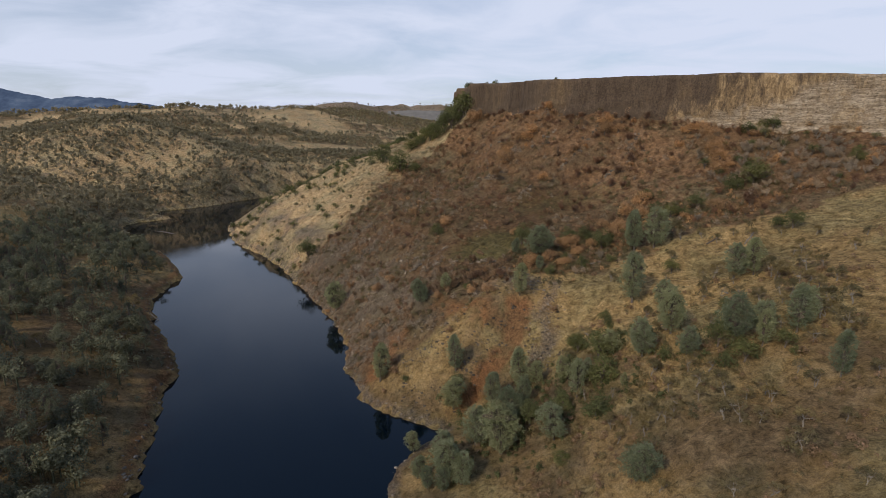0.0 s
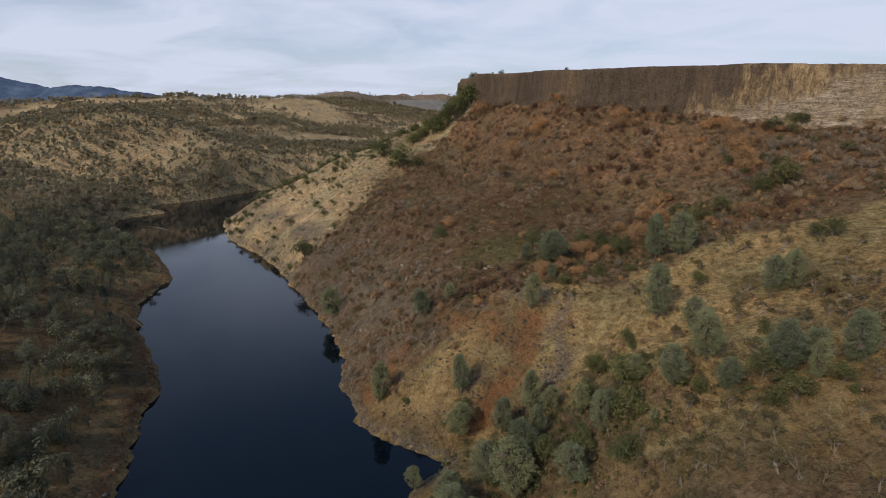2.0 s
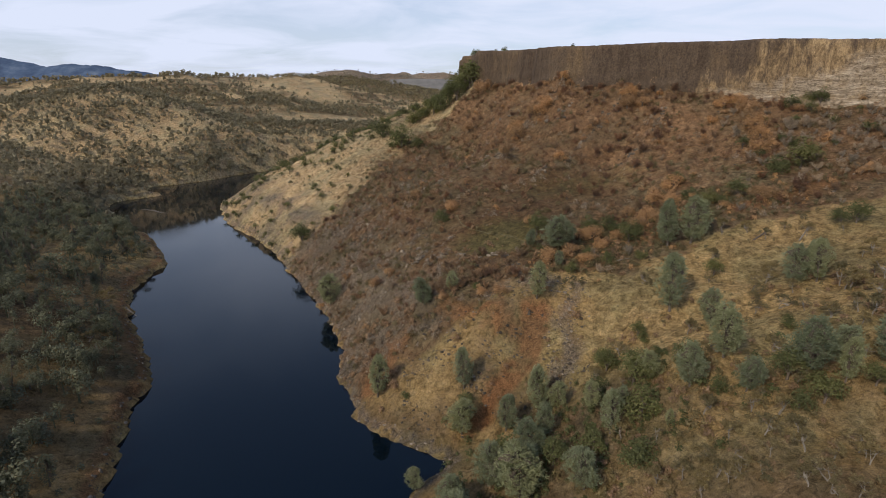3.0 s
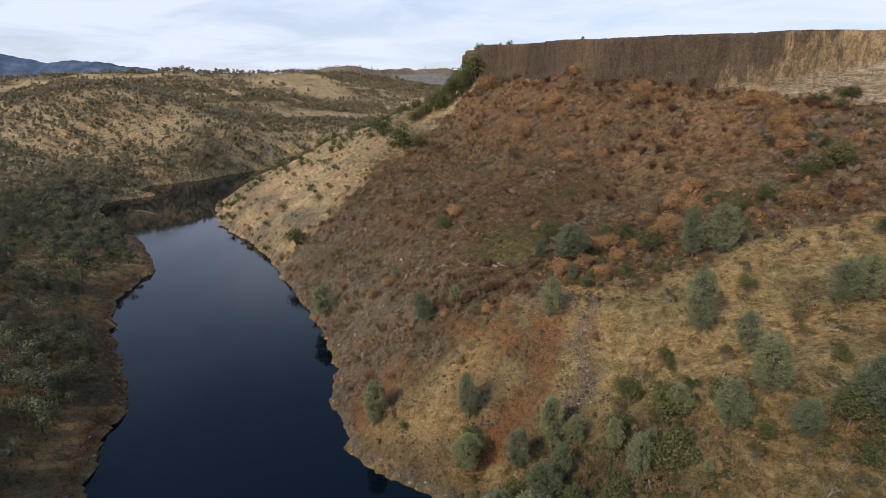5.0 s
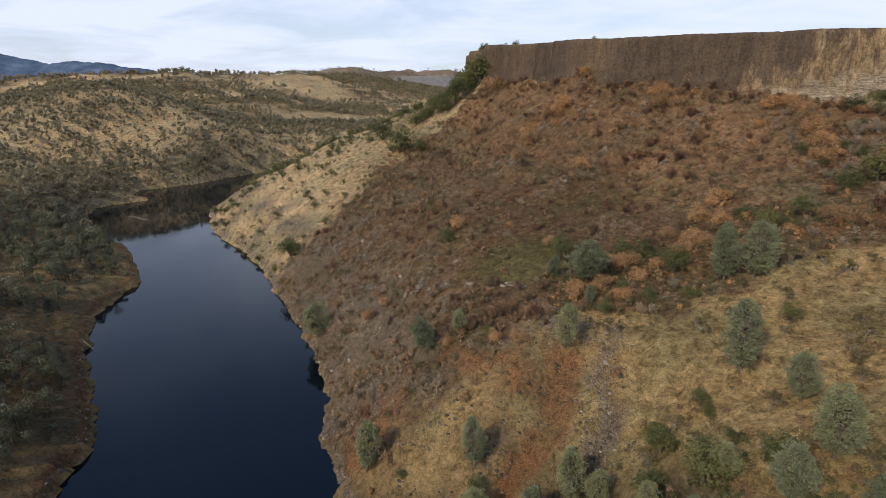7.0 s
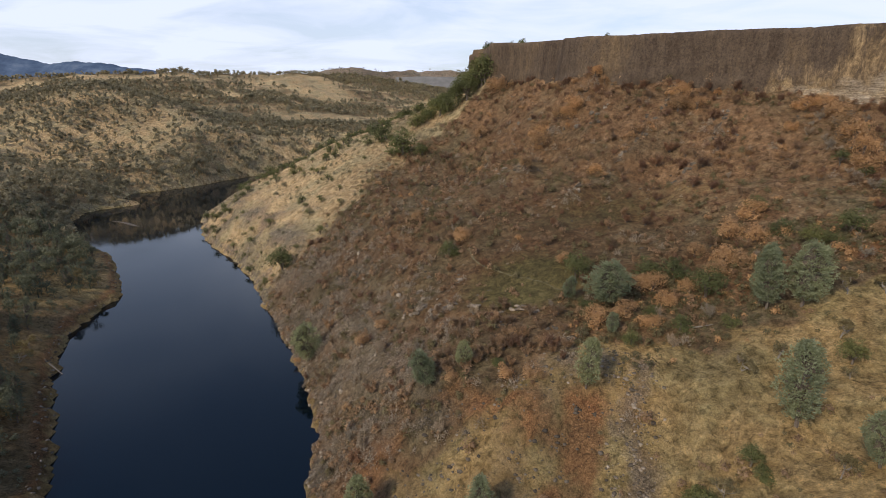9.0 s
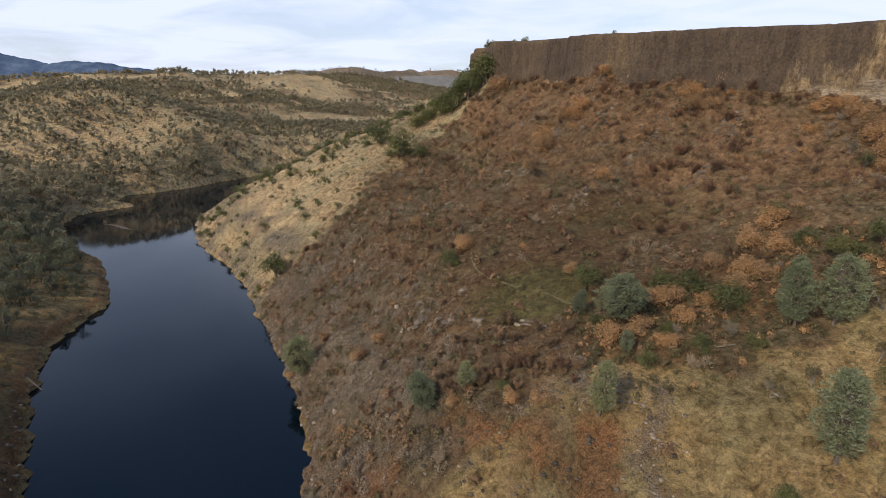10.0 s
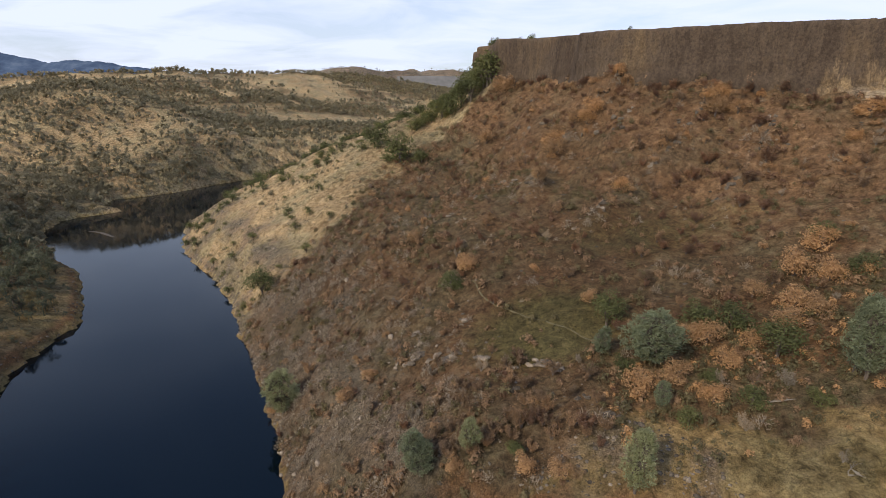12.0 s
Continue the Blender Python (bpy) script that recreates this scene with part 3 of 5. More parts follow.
def wood_material(name, dark, light):
    m, n, l, b = mat(name)
    co = n.new("ShaderNodeTexCoord").outputs["Object"]
    mp = n.new("ShaderNodeMapping")
    mp.inputs["Scale"].default_value = (4, 4, 0.7)
    l.new(co, mp.inputs[0])
    f = noise_node(n, l, mp.outputs[0], 1.5, 6, 0.7)
    l.new(ramp_node(n, l, f, [(0.3, dark), (0.7, light)]), b.inputs["Base Color"])
    b.inputs["Roughness"].default_value = 0.9
    bump_node(n, l, b, f, 0.7, 0.05)
    return m


def stone_material(name, k):
    m, n, l, b = mat(name)
    co = n.new("ShaderNodeTexCoord").outputs["Object"]
    f = noise_node(n, l, co, 1.3, 7, 0.7)
    geo = n.new("ShaderNodeNewGeometry").outputs["Random Per Island"]
    c = ramp_node(n, l, f, [(0.3, (0.115, 0.092, 0.068)), (0.5, (0.25, 0.21, 0.165)), (0.7, (0.40, 0.35, 0.285))])
    tone = ramp_node(n, l, geo, [(0.0, (0.35 * k, 0.33 * k, 0.31 * k)), (0.6, (0.82 * k, 0.79 * k, 0.75 * k)), (1.0, (1.2 * k, 1.17 * k, 1.13 * k))])
    l.new(mix_node(n, l, 1.0, c, tone, "MULTIPLY"), b.inputs["Base Color"])
    b.inputs["Roughness"].default_value = 0.9
    bump_node(n, l, b, f, 0.6, 0.1)
    return m


M_PINE = leaf_material("grey_green_needles", (0.148, 0.168, 0.098), (0.262, 0.290, 0.178), (0.395, 0.425, 0.275))
M_LIVE = leaf_material("evergreen_oak_leaves", (0.070, 0.080, 0.031), (0.145, 0.156, 0.065), (0.245, 0.248, 0.116))
M_ORANGE = leaf_material("orange_oak_leaves", (0.260, 0.152, 0.078), (0.465, 0.290, 0.154), (0.660, 0.455, 0.268))
M_RUST = leaf_material("rusty_brush_leaves", (0.125, 0.070, 0.046), (0.230, 0.132, 0.086), (0.365, 0.226, 0.150))
M_TWIG = leaf_material("grey_bare_twigs", (0.230, 0.180, 0.132), (0.395, 0.322, 0.245), (0.600, 0.500, 0.390), 0.9)
M_OLIVE = leaf_material("olive_brush_leaves", (0.112, 0.092, 0.047), (0.212, 0.174, 0.092), (0.345, 0.287, 0.160))
M_BROWN = leaf_material("dry_brown_brush", (0.149, 0.095, 0.059), (0.293, 0.196, 0.124), (0.483, 0.336, 0.221))
M_STRAW = leaf_material("dry_grass_tufts", (0.210, 0.136, 0.051), (0.347, 0.233, 0.097), (0.483, 0.349, 0.166))
# paler than the near oaks: distance haze is put into the leaf colour
M_WOODS = leaf_material("haze_paled_oak_leaves", (0.140, 0.126, 0.082), (0.250, 0.224, 0.150), (0.390, 0.350, 0.242))
# needles and leaves of the left bank, with its shade put into the colour
M_BANK = leaf_material("shade_toned_bank_leaves", (0.072, 0.082, 0.058), (0.142, 0.156, 0.112), (0.240, 0.256, 0.190))
M_BARK = wood_material("grey_bark", (0.06, 0.045, 0.035), (0.19, 0.155, 0.125))
M_PALE = wood_material("pale_dead_wood", (0.140, 0.120, 0.098), (0.330, 0.295, 0.248))
M_STONE = stone_material("fallen_stone", 1.0)
M_SLAB = stone_material("brown_slab", 0.5)
M_TAN = stone_material("pale_tan_rock", 0.92)


# ---- plants: shapes ----
class Shape:
    """Gathers triangles and quads."""
    def __init__(self):
        self.v, self.f = [], []

    def tube(self, pts, radii, sides=6, weld=None):
        """A tapered limb; weld: the vertex of the bough that it grows from. Returns the first vertex of its last ring."""
        base = len(self.v)
        for k, (p, r) in enumerate(zip(pts, radii)):
            d = (pts[min(k + 1, len(pts) - 1)] - pts[max(k - 1, 0)]).normalized()
            a = d.orthogonal().normalized(); b = d.cross(a)
            for i in range(sides):
                t = 2 * math.pi * i / sides
                self.v.append(p + (a * math.cos(t) + b * math.sin(t)) * r)
        for k in range(len(pts) - 1):
            for i in range(sides):
                q = base + k * sides
                ring = (q + i, q + (i + 1) % sides, q + sides + (i + 1) % sides, q + sides + i)
                self.f.append(tuple(weld if weld is not None and v == base else v for v in ring))
        return base + (len(pts) - 1) * sides

    def needle(self, p, d, length, width):
        side = d.orthogonal().normalized()
        side = (side * math.cos(d.x * 40) + d.cross(side) * math.sin(d.x * 40)) * width / 2
        k = len(self.v)
        self.v += [p - side, p + side, p + d * length]
        self.f.append((k, k + 1, k + 2))

    def leaf(self, p, nrm, size, rng):
        a = nrm.orthogonal().normalized(); b = nrm.cross(a)
        t = rng.random() * 6.28
        a, b = a * math.cos(t) + b * math.sin(t), b * math.cos(t) - a * math.sin(t)
        w = size * (0.6 + 0.4 * rng.random())
        k = len(self.v)
        self.v += [p - a * size * 0.62, p + a * size * 0.5 + b * w * 0.62, p + a * size * 0.42 - b * w * 0.62]
        self.f.append((k, k + 1, k + 2))

    def mesh(self, name, material):
        me = bpy.data.meshes.new(name)
        me.from_pydata([tuple(p) for p in self.v], [], self.f)
        me.materials.append(material)
        return me


def rand_dir(rng, up=0.0):
    while True:
        d = Vector((rng.gauss(0, 1), rng.gauss(0, 1), rng.gauss(0, 1) + up))
        if d.length > 0.1:
            return d.normalized()


def part(name, me, parent, label=""):
    ob = new(name, me)
    ob.parent = parent
    return tagged(ob, label)


def pine_shapes(rng, wide, forked, tufts, needles, fine):
    """A ten-metre foothill pine: an often forked trunk and an open rounded crown of needle tufts."""
    wood, crown = Shape(), Shape()
    leaders = []
    for k in range(forked):
        lean = Vector((rng.uniform(-1, 1), rng.uniform(-1, 1), 0)) * (0.9 if forked > 1 else 0.25)
        pts = [Vector((0, 0, -0.6)), Vector((0, 0, 1.6 + 0.5 * k)) + lean * 0.2, Vector((0, 0, 5)) + lean * 1.0, Vector((0, 0, 9.2 - 0.8 * k)) + lean * 1.5]
        end = wood.tube(pts, [0.24, 0.19, 0.12, 0.03], 6, None if k == 0 else 0)
        leaders.append((pts, 10.0 - 0.9 * k, end))
    for pts, high, end in leaders:
        lobes = [rng.uniform(0, 6.28) for _ in range(3)]
        for _ in range(int(tufts / forked ** 0.5)):
            t = rng.random() ** 0.85
            z = 1.3 + (high - 1.3) * t
            prof = (math.sin(math.pi * (0.10 + 0.86 * t)) ** 0.75) * wide
            ang = rng.uniform(0, 6.28)
            r = prof * (0.78 + 0.22 * math.sin(3 * ang + lobes[0] + 4 * t) + 0.12 * math.sin(7 * ang + 9 * t)) * (0.45 + 0.55 * rng.random() ** 0.5)
            u = min(1.0, z / 9.2) * 3
            k = min(int(u), 2)
            ax = pts[k].lerp(pts[k + 1], u - k)
            c = Vector((ax.x + math.cos(ang) * r, ax.y + math.sin(ang) * r, z + rng.uniform(-0.3, 0.3)))
            out = Vector((math.cos(ang), math.sin(ang), 0.75)).normalized()
            if rng.random() < 0.05:
                wood.tube([Vector((ax.x, ax.y, z - 0.7)), c], [0.05, 0.02], 3, end - 6 * (2 - k))
            for _ in range(needles):
                d = (out + rand_dir(rng) * 0.95).normalized()
                crown.needle(c + rand_dir(rng) * 0.28, d, rng.uniform(0.5, 0.95) * fine, rng.uniform(0.24, 0.38) * fine)
    return wood, crown


def oak_shapes(rng, lumps, spread, leaves, size, low=False):
    """A seven-metre broad oak: short trunk, limbs, and a crown of leafy lumps."""
    wood, crown, boughs = Shape(), Shape(), Shape()
    trunk = [Vector((0, 0, -0.5)), Vector((0.1, 0, 1.0)), Vector((0.2, 0.1, 2.2))]
    wood.tube(trunk, [0.28, 0.22, 0.17])
    balls = []
    for k in range(lumps):
        a = 6.28 * k / lumps + rng.uniform(-0.4, 0.4)
        r = spread * (0.0 if k == 0 else rng.uniform(0.45, 0.8))
        z = (rng.uniform(1.3, 3.6) if low else rng.uniform(2.8, 4.8)) + (1.0 if k == 0 else 0)
        balls.append((Vector((math.cos(a) * r, math.sin(a) * r, z)), rng.uniform(1.2, 1.9) * spread / 2.6))
        boughs.tube([trunk[1 + k % 2], trunk[2].lerp(balls[-1][0], 0.5) + Vector((0, 0, 0.2)), balls[-1][0]], [0.12, 0.07, 0.03], 3, None if k == 0 else 0)
    for _ in range(leaves):
        c, rad = rng.choice(balls)
        d = rand_dir(rng, 0.35)
        p = c + d * rad * (0.55 + 0.5 * rng.random()) * (1 + 0.15 * math.sin(5 * d.x + 4 * d.z))
        if p.z > 0.15:
            crown.leaf(p, (d * 0.7 + Vector((0, 0, 0.5)) + rand_dir(rng) * 0.6).normalized(), size * rng.uniform(0.6, 1.3), rng)
    return wood, crown, boughs


def bare_shapes(rng, twigs, leafy):
    """A six-metre leafless oak: pale crooked limbs that end in a haze of twigs."""
    wood, haze, boughs = Shape(), Shape(), Shape()
    tips = []

    def limb(p, d, length, r, level, weld=None):
        q = p + (d + rand_dir(rng) * 0.25).normalized() * length * 0.5
        e = q + (d + rand_dir(rng) * 0.45).normalized() * length * 0.5
        end = (wood if level == 0 else boughs).tube([p, q, e], [r, r * 0.75, r * 0.5], 4 if level == 0 else 3, weld if level != 1 else (0 if boughs.v else None))
        if level < 2:
            for _ in range(3):
                limb(e, (d + rand_dir(rng, 0.3) * 0.95).normalized(), length * 0.66, r * 0.5, level + 1, end)
        else:
            tips.append(e)
    limb(Vector((0, 0, -0.4)), Vector((rng.uniform(-0.2, 0.2), rng.uniform(-0.2, 0.2), 1)).normalized(), 2.6, 0.16, 0)
    limb(Vector((0.1, 0, 0.2)), Vector((rng.uniform(-0.7, 0.7), rng.uniform(-0.7, 0.7), 1)).normalized(), 2.3, 0.12, 0, 0)
    for _ in range(twigs):
        t = rng.choice(tips)
        haze.needle(t + rand_dir(rng) * 0.35, rand_dir(rng, 0.6), rng.uniform(0.5, 1.2), rng.uniform(0.06, 0.12))
    for _ in range(leafy):
        t = rng.choice(tips)
        haze.leaf(t + rand_dir(rng, 0.2) * rng.uniform(0.2, 0.9), rand_dir(rng), rng.uniform(0.28, 0.55), rng)
    return wood, haze, boughs


def bush_shapes(rng, leaves, size, twiggy):
    """A four-metre many-stemmed bush."""
    wood, crown = Shape(), Shape()
    stems = []
    for k in range(7):
        a = rng.uniform(0, 6.28)
        e = Vector((math.cos(a) * rng.uniform(0.6, 1.8), math.sin(a) * rng.uniform(0.6, 1.8), rng.uniform(1.8, 3.6)))
        wood.tube([Vector((0, 0, -0.3)), e * 0.5 + Vector((0, 0, 0.3)), e], [0.07, 0.05, 0.02], 4, None if k == 0 else 0)
        stems.append(e)
    for _ in range(leaves):
        e = rng.choice(stems)
        p = e * rng.uniform(0.4, 1.05) + rand_dir(rng) * rng.uniform(0.1, 0.62)
        if p.z > 0.1:
            if twiggy:
                crown.needle(p, (Vector((p.x, p.y, 2.0)).normalized() + rand_dir(rng) * 0.9).normalized(), rng.uniform(0.28, 0.55), rng.uniform(0.08, 0.14))
            else:
                crown.leaf(p, rand_dir(rng, 1.0), size * rng.uniform(0.6, 1.3), rng)
    return wood, crown


def models(kind, shapes, bark, foliage, names, count, seed, tall):
    """Some meshes of one kind; returns a function that plants a thing of it."""
    kept = []
    for k in range(count):
        wood, crown, *more = shapes(random.Random(seed + k), k)
        kept.append((wood.mesh(kind + "_" + names[0], bark), crown.mesh(kind + "_" + names[1], foliage), *(sh.mesh(kind + "_branch_frame", bark) for sh in more)))
    made = {}

    def plant(x, y, high, label, category, group, rng, k=None, girth=1.0):
        k = rng.randrange(count) if k is None else k
        s = high / tall
        m = Matrix.LocRotScale((x, y, on_ground(x, y)), Euler((rng.uniform(-0.06, 0.06), rng.uniform(-0.06, 0.06), rng.uniform(0, 6.28))), None)
        if (k, label) not in made:
            root = made[k, label] = new(kind)
            root.empty_display_size = 0.5
            stem = part(names[0], kept[k][0], root)
            for me in kept[k][2:]:
                part("branch_frame", me, stem)
            part(names[1], kept[k][1], root)
            tagged(root, label, category, group)
            ob = root
            ob.matrix_basis = m
        else:
            ob = copy_thing(made[k, label], m)
        w = s * rng.uniform(0.95, 1.2) * girth
        ob.scale = (w, w, s)
        return ob
    return plant


plant_pine = models("grey_pine", lambda r, k: pine_shapes(r, (2.4, 2.9, 3.3, 2.6, 3.6)[k], (1, 2, 2, 1, 3)[k], 510, 11, 0.45), M_BARK, M_PINE, ("trunk", "crown"), 5, 11, 10.0)
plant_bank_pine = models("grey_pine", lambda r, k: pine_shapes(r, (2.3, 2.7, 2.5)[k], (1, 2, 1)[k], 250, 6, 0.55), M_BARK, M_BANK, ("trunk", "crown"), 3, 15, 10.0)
plant_live = models("evergreen_oak", lambda r, k: oak_shapes(r, 7 + k, 2.8, 1700, 0.31, k != 2), M_BARK, M_LIVE, ("trunk", "crown"), 3, 21, 6.3)
plant_bank_oak = models("scrub_oak", lambda r, k: oak_shapes(r, 7 + k, 2.8, 380, 0.50, k != 2), M_BARK, M_LIVE, ("trunk", "crown"), 3, 25, 6.3)
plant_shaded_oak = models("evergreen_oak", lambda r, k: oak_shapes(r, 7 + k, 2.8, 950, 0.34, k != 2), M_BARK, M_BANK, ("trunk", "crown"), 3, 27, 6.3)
plant_hill_oak = models("hill_oak", lambda r, k: oak_shapes(r, 6, 2.5, 260, 0.62, k == 2), M_BARK, M_WOODS, ("trunk", "crown"), 4, 71, 6.3)
plant_orange = models("autumn_oak", lambda r, k: oak_shapes(r, 8, 2.7, 2100, 0.25, True), M_BARK, M_ORANGE, ("trunk", "crown"), 3, 31, 6.0)
plant_sapling = models("autumn_oak", lambda r, k: oak_shapes(r, 7, 2.6, 520, 0.46, True), M_BARK, M_ORANGE, ("trunk", "crown"), 3, 35, 6.0)
plant_bare = models("bare_oak", lambda r, k: bare_shapes(r, 260, 260 if k < 3 else 110), M_PALE, M_OLIVE, ("trunk", "crown"), 4, 41, 6.0)
plant_rust = models("rusty_bush", lambda r, k: bush_shapes(r, 900, 0.25, False), M_BARK, M_RUST, ("stem", "foliage"), 3, 51, 4.2)
plant_brown = models("brown_bush", lambda r, k: bush_shapes(r, 720, 0.3, k != 0), M_BARK, M_BROWN, ("stem", "crown"), 4, 81, 4.2)
plant_grey = models("leafless_bush", lambda r, k: bush_shapes(r, 900, 0.3, True), M_PALE, M_TWIG, ("stem", "crown"), 3, 61, 4.2)

# ---- trees and bushes that stand out one by one (x, y, height) ----
spot = random.Random(3)
PINES_A = [
    (69, 150, 11.4), (80, 136, 11.1), (88, 136, 8.2), (95, 133, 9.3), (59, 145, 9.6), (68, 137, 7.4), (54, 156, 6.7), (40, 143, 9.4), (31, 131, 9.0), (19, 138, 10.3),
    (22, 147, 8.3), (27, 169, 12.3), (32, 166, 6.8), (38, 154, 6.6), (44, 148, 4.9), (51, 137, 3.2), (69, 183, 14.4), (75, 169, 9.0), (81, 222, 13.5), (89, 217, 13.6),
    (102, 178, 9.6), (107, 175, 9.9), (82, 220, 12.8), (42, 222, 5.1), (34, 241, 6.1), (-9, 216, 8.5), (1, 217, 5.9),
]
PINES_B = [
    (-24, 188, 12.1), (5, 181, 10.9), (-10, 218, 6.7), (31, 203, 10.4), (-58, 273, 13.2), (91, 111, 8.8), (98, 135, 9.5), (-7, 133, 6.0), (1, 137, 8.6), (5, 125, 7.1),
    (-9, 149, 5.9), (-4, 127, 5.7), (44, 105, 8.3), (-0, 125, 5.7),
]
PINES_C = [(10, 143, 9.7), (17, 135, 12.2), (1, 131, 10.3), (85, 131, 8.1), (109, 181, 8.2), (4, 169, 9.6), (17, 165, 9.4), (26, 154, 7.8)]
for x, y, high in PINES_A + PINES_B + PINES_C:
    plant_pine(x, y, high * 1.28, "grey-green foothill pine with an open rounded crown on dry grass", "pine", "pines on the dry slope", spot, girth=0.98)
GREENS_A = [
    (58, 174, 3.4), (47, 175, 6.0), (53, 162, 4.1), (59, 164, 3.2), (63, 140, 3.9), (74, 128, 4.9), (89, 128, 4.5), (89, 124, 2.5), (87, 155, 3.7), (26, 141, 6.4),
    (35, 140, 5.9), (42, 130, 6.0), (137, 203, 6.5), (133, 205, 5.1), (88, 196, 4.9), (38, 235, 4.5), (46, 217, 4.5), (60, 220, 5.0), (71, 216, 3.6), (39, 254, 8.2),
    (72, 233, 7.8), (68, 246, 7.7), (61, 249, 7.2), (55, 228, 3.6), (-3, 285, 6.7), (11, 214, 2.7), (106, 274, 6.2), (5, 174, 4.5),
]
GREENS_B = [
    (-93, 355, 11.3), (-14, 182, 2.5), (2, 172, 2.5), (10, 216, 2.1), (104, 254, 6.5), (106, 242, 5.7), (118, 244, 7.0), (142, 259, 7.8), (151, 257, 10.0), (110, 240, 5.1),
    (-53, 473, 14.0), (-35, 438, 17.9), (-28, 485, 12.0), (-11, 484, 14.4), (-5, 480, 14.2), (2, 485, 14.4), (8, 480, 14.2), (-22, 436, 8.5), (173, 306, 6.9), (180, 306, 6.9),
    (184, 301, 6.8), (197, 254, 7.5),
]
GREENS_C = [(47, 171, 5.8), (50, 157, 8.0), (58, 178, 4.0), (60, 151, 6.8), (31, 122, 3.4), (15, 148, 8.4), (47, 143, 8.1), (41, 160, 6.4), (76, 136, 6.1), (79, 128, 5.8)]
for x, y, high in GREENS_A + GREENS_B + GREENS_C:
    plant_live(x, y, high * 1.15, "dark green evergreen oak with a dense crown among brush", "oak", "evergreen oaks of the slope", spot)
ORANGES_A = [
    (39, 227, 5.7), (48, 229, 5.1), (57, 244, 5.5), (60, 242, 6.1), (69, 238, 3.9), (61, 232, 5.0), (53, 222, 4.1), (84, 249, 7.2), (92, 263, 8.0), (97, 256, 6.4),
    (103, 270, 7.7), (87, 244, 5.6), (78, 241, 5.9), (37, 265, 4.1), (104, 254, 4.5), (79, 258, 4.6), (2, 293, 5.8), (-27, 261, 3.5), (-33, 254, 4.5), (-2, 214, 3.7),
    (12, 210, 4.0), (18, 207, 3.5), (21, 206, 2.3), (28, 469, 11.0), (43, 369, 8.4), (45, 377, 8.1), (46, 382, 7.7), (33, 346, 7.1),
]
ORANGES_B = [
    (16, 430, 7.7), (62, 377, 8.1), (59, 376, 6.9), (54, 378, 7.3), (74, 386, 6.0), (104, 347, 7.6), (107, 352, 6.8), (112, 345, 6.3), (122, 361, 6.5), (147, 321, 7.2),
    (139, 316, 4.4), (62, 326, 5.1), (-18, 324, 5.0), (2, 292, 5.8), (153, 310, 7.9), (152, 317, 6.4), (150, 294, 9.0), (148, 285, 8.1), (145, 279, 6.9), (126, 233, 6.6),
    (123, 237, 5.6), (152, 302, 7.1),
]
for x, y, high in ORANGES_A + ORANGES_B:
    plant_orange(x, y, high * 1.25, "small oak in orange-brown autumn leaf on the hillside", "oak", "autumn oaks of the slope", spot)
RUSTS_A = [
    (131, 349, 5.7), (121, 326, 4.6), (116, 335, 5.3), (104, 314, 4.8), (113, 321, 7.7), (96, 331, 5.2), (83, 326, 4.6), (89, 326, 5.1), (96, 318, 5.3), (96, 303, 5.3),
    (72, 309, 3.8), (66, 289, 4.2), (80, 284, 4.0), (101, 298, 4.4), (-1, 306, 4.6), (27, 308, 4.6), (14, 221, 3.8), (17, 220, 3.8), (25, 216, 4.3), (138, 235, 7.9),
    (128, 230, 5.7),
]
for x, y, high in RUSTS_A:
    plant_rust(x, y, high * 1.1, "rust-red leafy bush on the brown talus slope", "bush", "rusty bushes of the slope", spot)
BARES_A = [
    (103, 136, 7.7), (103, 127, 8.5), (103, 149, 6.7), (118, 165, 7.5), (108, 139, 7.1), (93, 143, 7.3),
    (47, 133, 5.5), (58, 135, 5.8), (66, 131, 5.4), (70, 128, 5.6), (65, 124, 5.7), (71, 123, 4.5), (72, 114, 4.1), (76, 111, 5.1), (70, 105, 4.4), (60, 115, 4.3),
    (86, 118, 4.3), (59, 126, 4.6), (51, 118, 4.9), (55, 117, 4.4), (92, 180, 7.4), (98, 184, 5.4), (128, 183, 6.3), (110, 170, 8.3), (110, 166, 7.4), (92, 176, 5.9),
    (93, 168, 5.5), (95, 161, 4.3), (97, 154, 5.3), (111, 157, 5.7), (100, 217, 7.0), (108, 215, 5.4), (65, 110, 4.4), (67, 107, 3.7),
]
for x, y, high in BARES_A:
    plant_bare(x, y, high, "nearly leafless oak with pale crooked limbs on dry grass", "oak", "bare oaks of the dry slope", spot)
GREYS_A = [
    (69, 223, 4.8), (56, 214, 4.2), (67, 203, 2.6), (-22, 290, 4.2), (-10, 287, 4.1), (-25, 244, 5.5), (-12, 235, 4.3), (5, 244, 3.6), (-8, 250, 3.8), (164, 289, 9.3),
    (172, 288, 10.3), (156, 278, 7.4), (165, 279, 8.4), (158, 272, 7.1), (-30, 214, 5.9), (-25, 208, 5.0), (171, 290, 7.2), (175, 278, 7.6), (178, 255, 7.5), (189, 248, 6.8),
    (179, 302, 5.5),
]
for x, y, high in GREYS_A:
    plant_grey(x, y, high * (0.72 if x > 150 else 1.0), "leafless pale grey bush with fine upright twigs", "bush", "leafless bushes", spot)
plant_pine(45, 237, 14.7, "broad rounded grey-green pine above the ravine", "pine", "pines on the dry slope", spot, 4, 1.25)
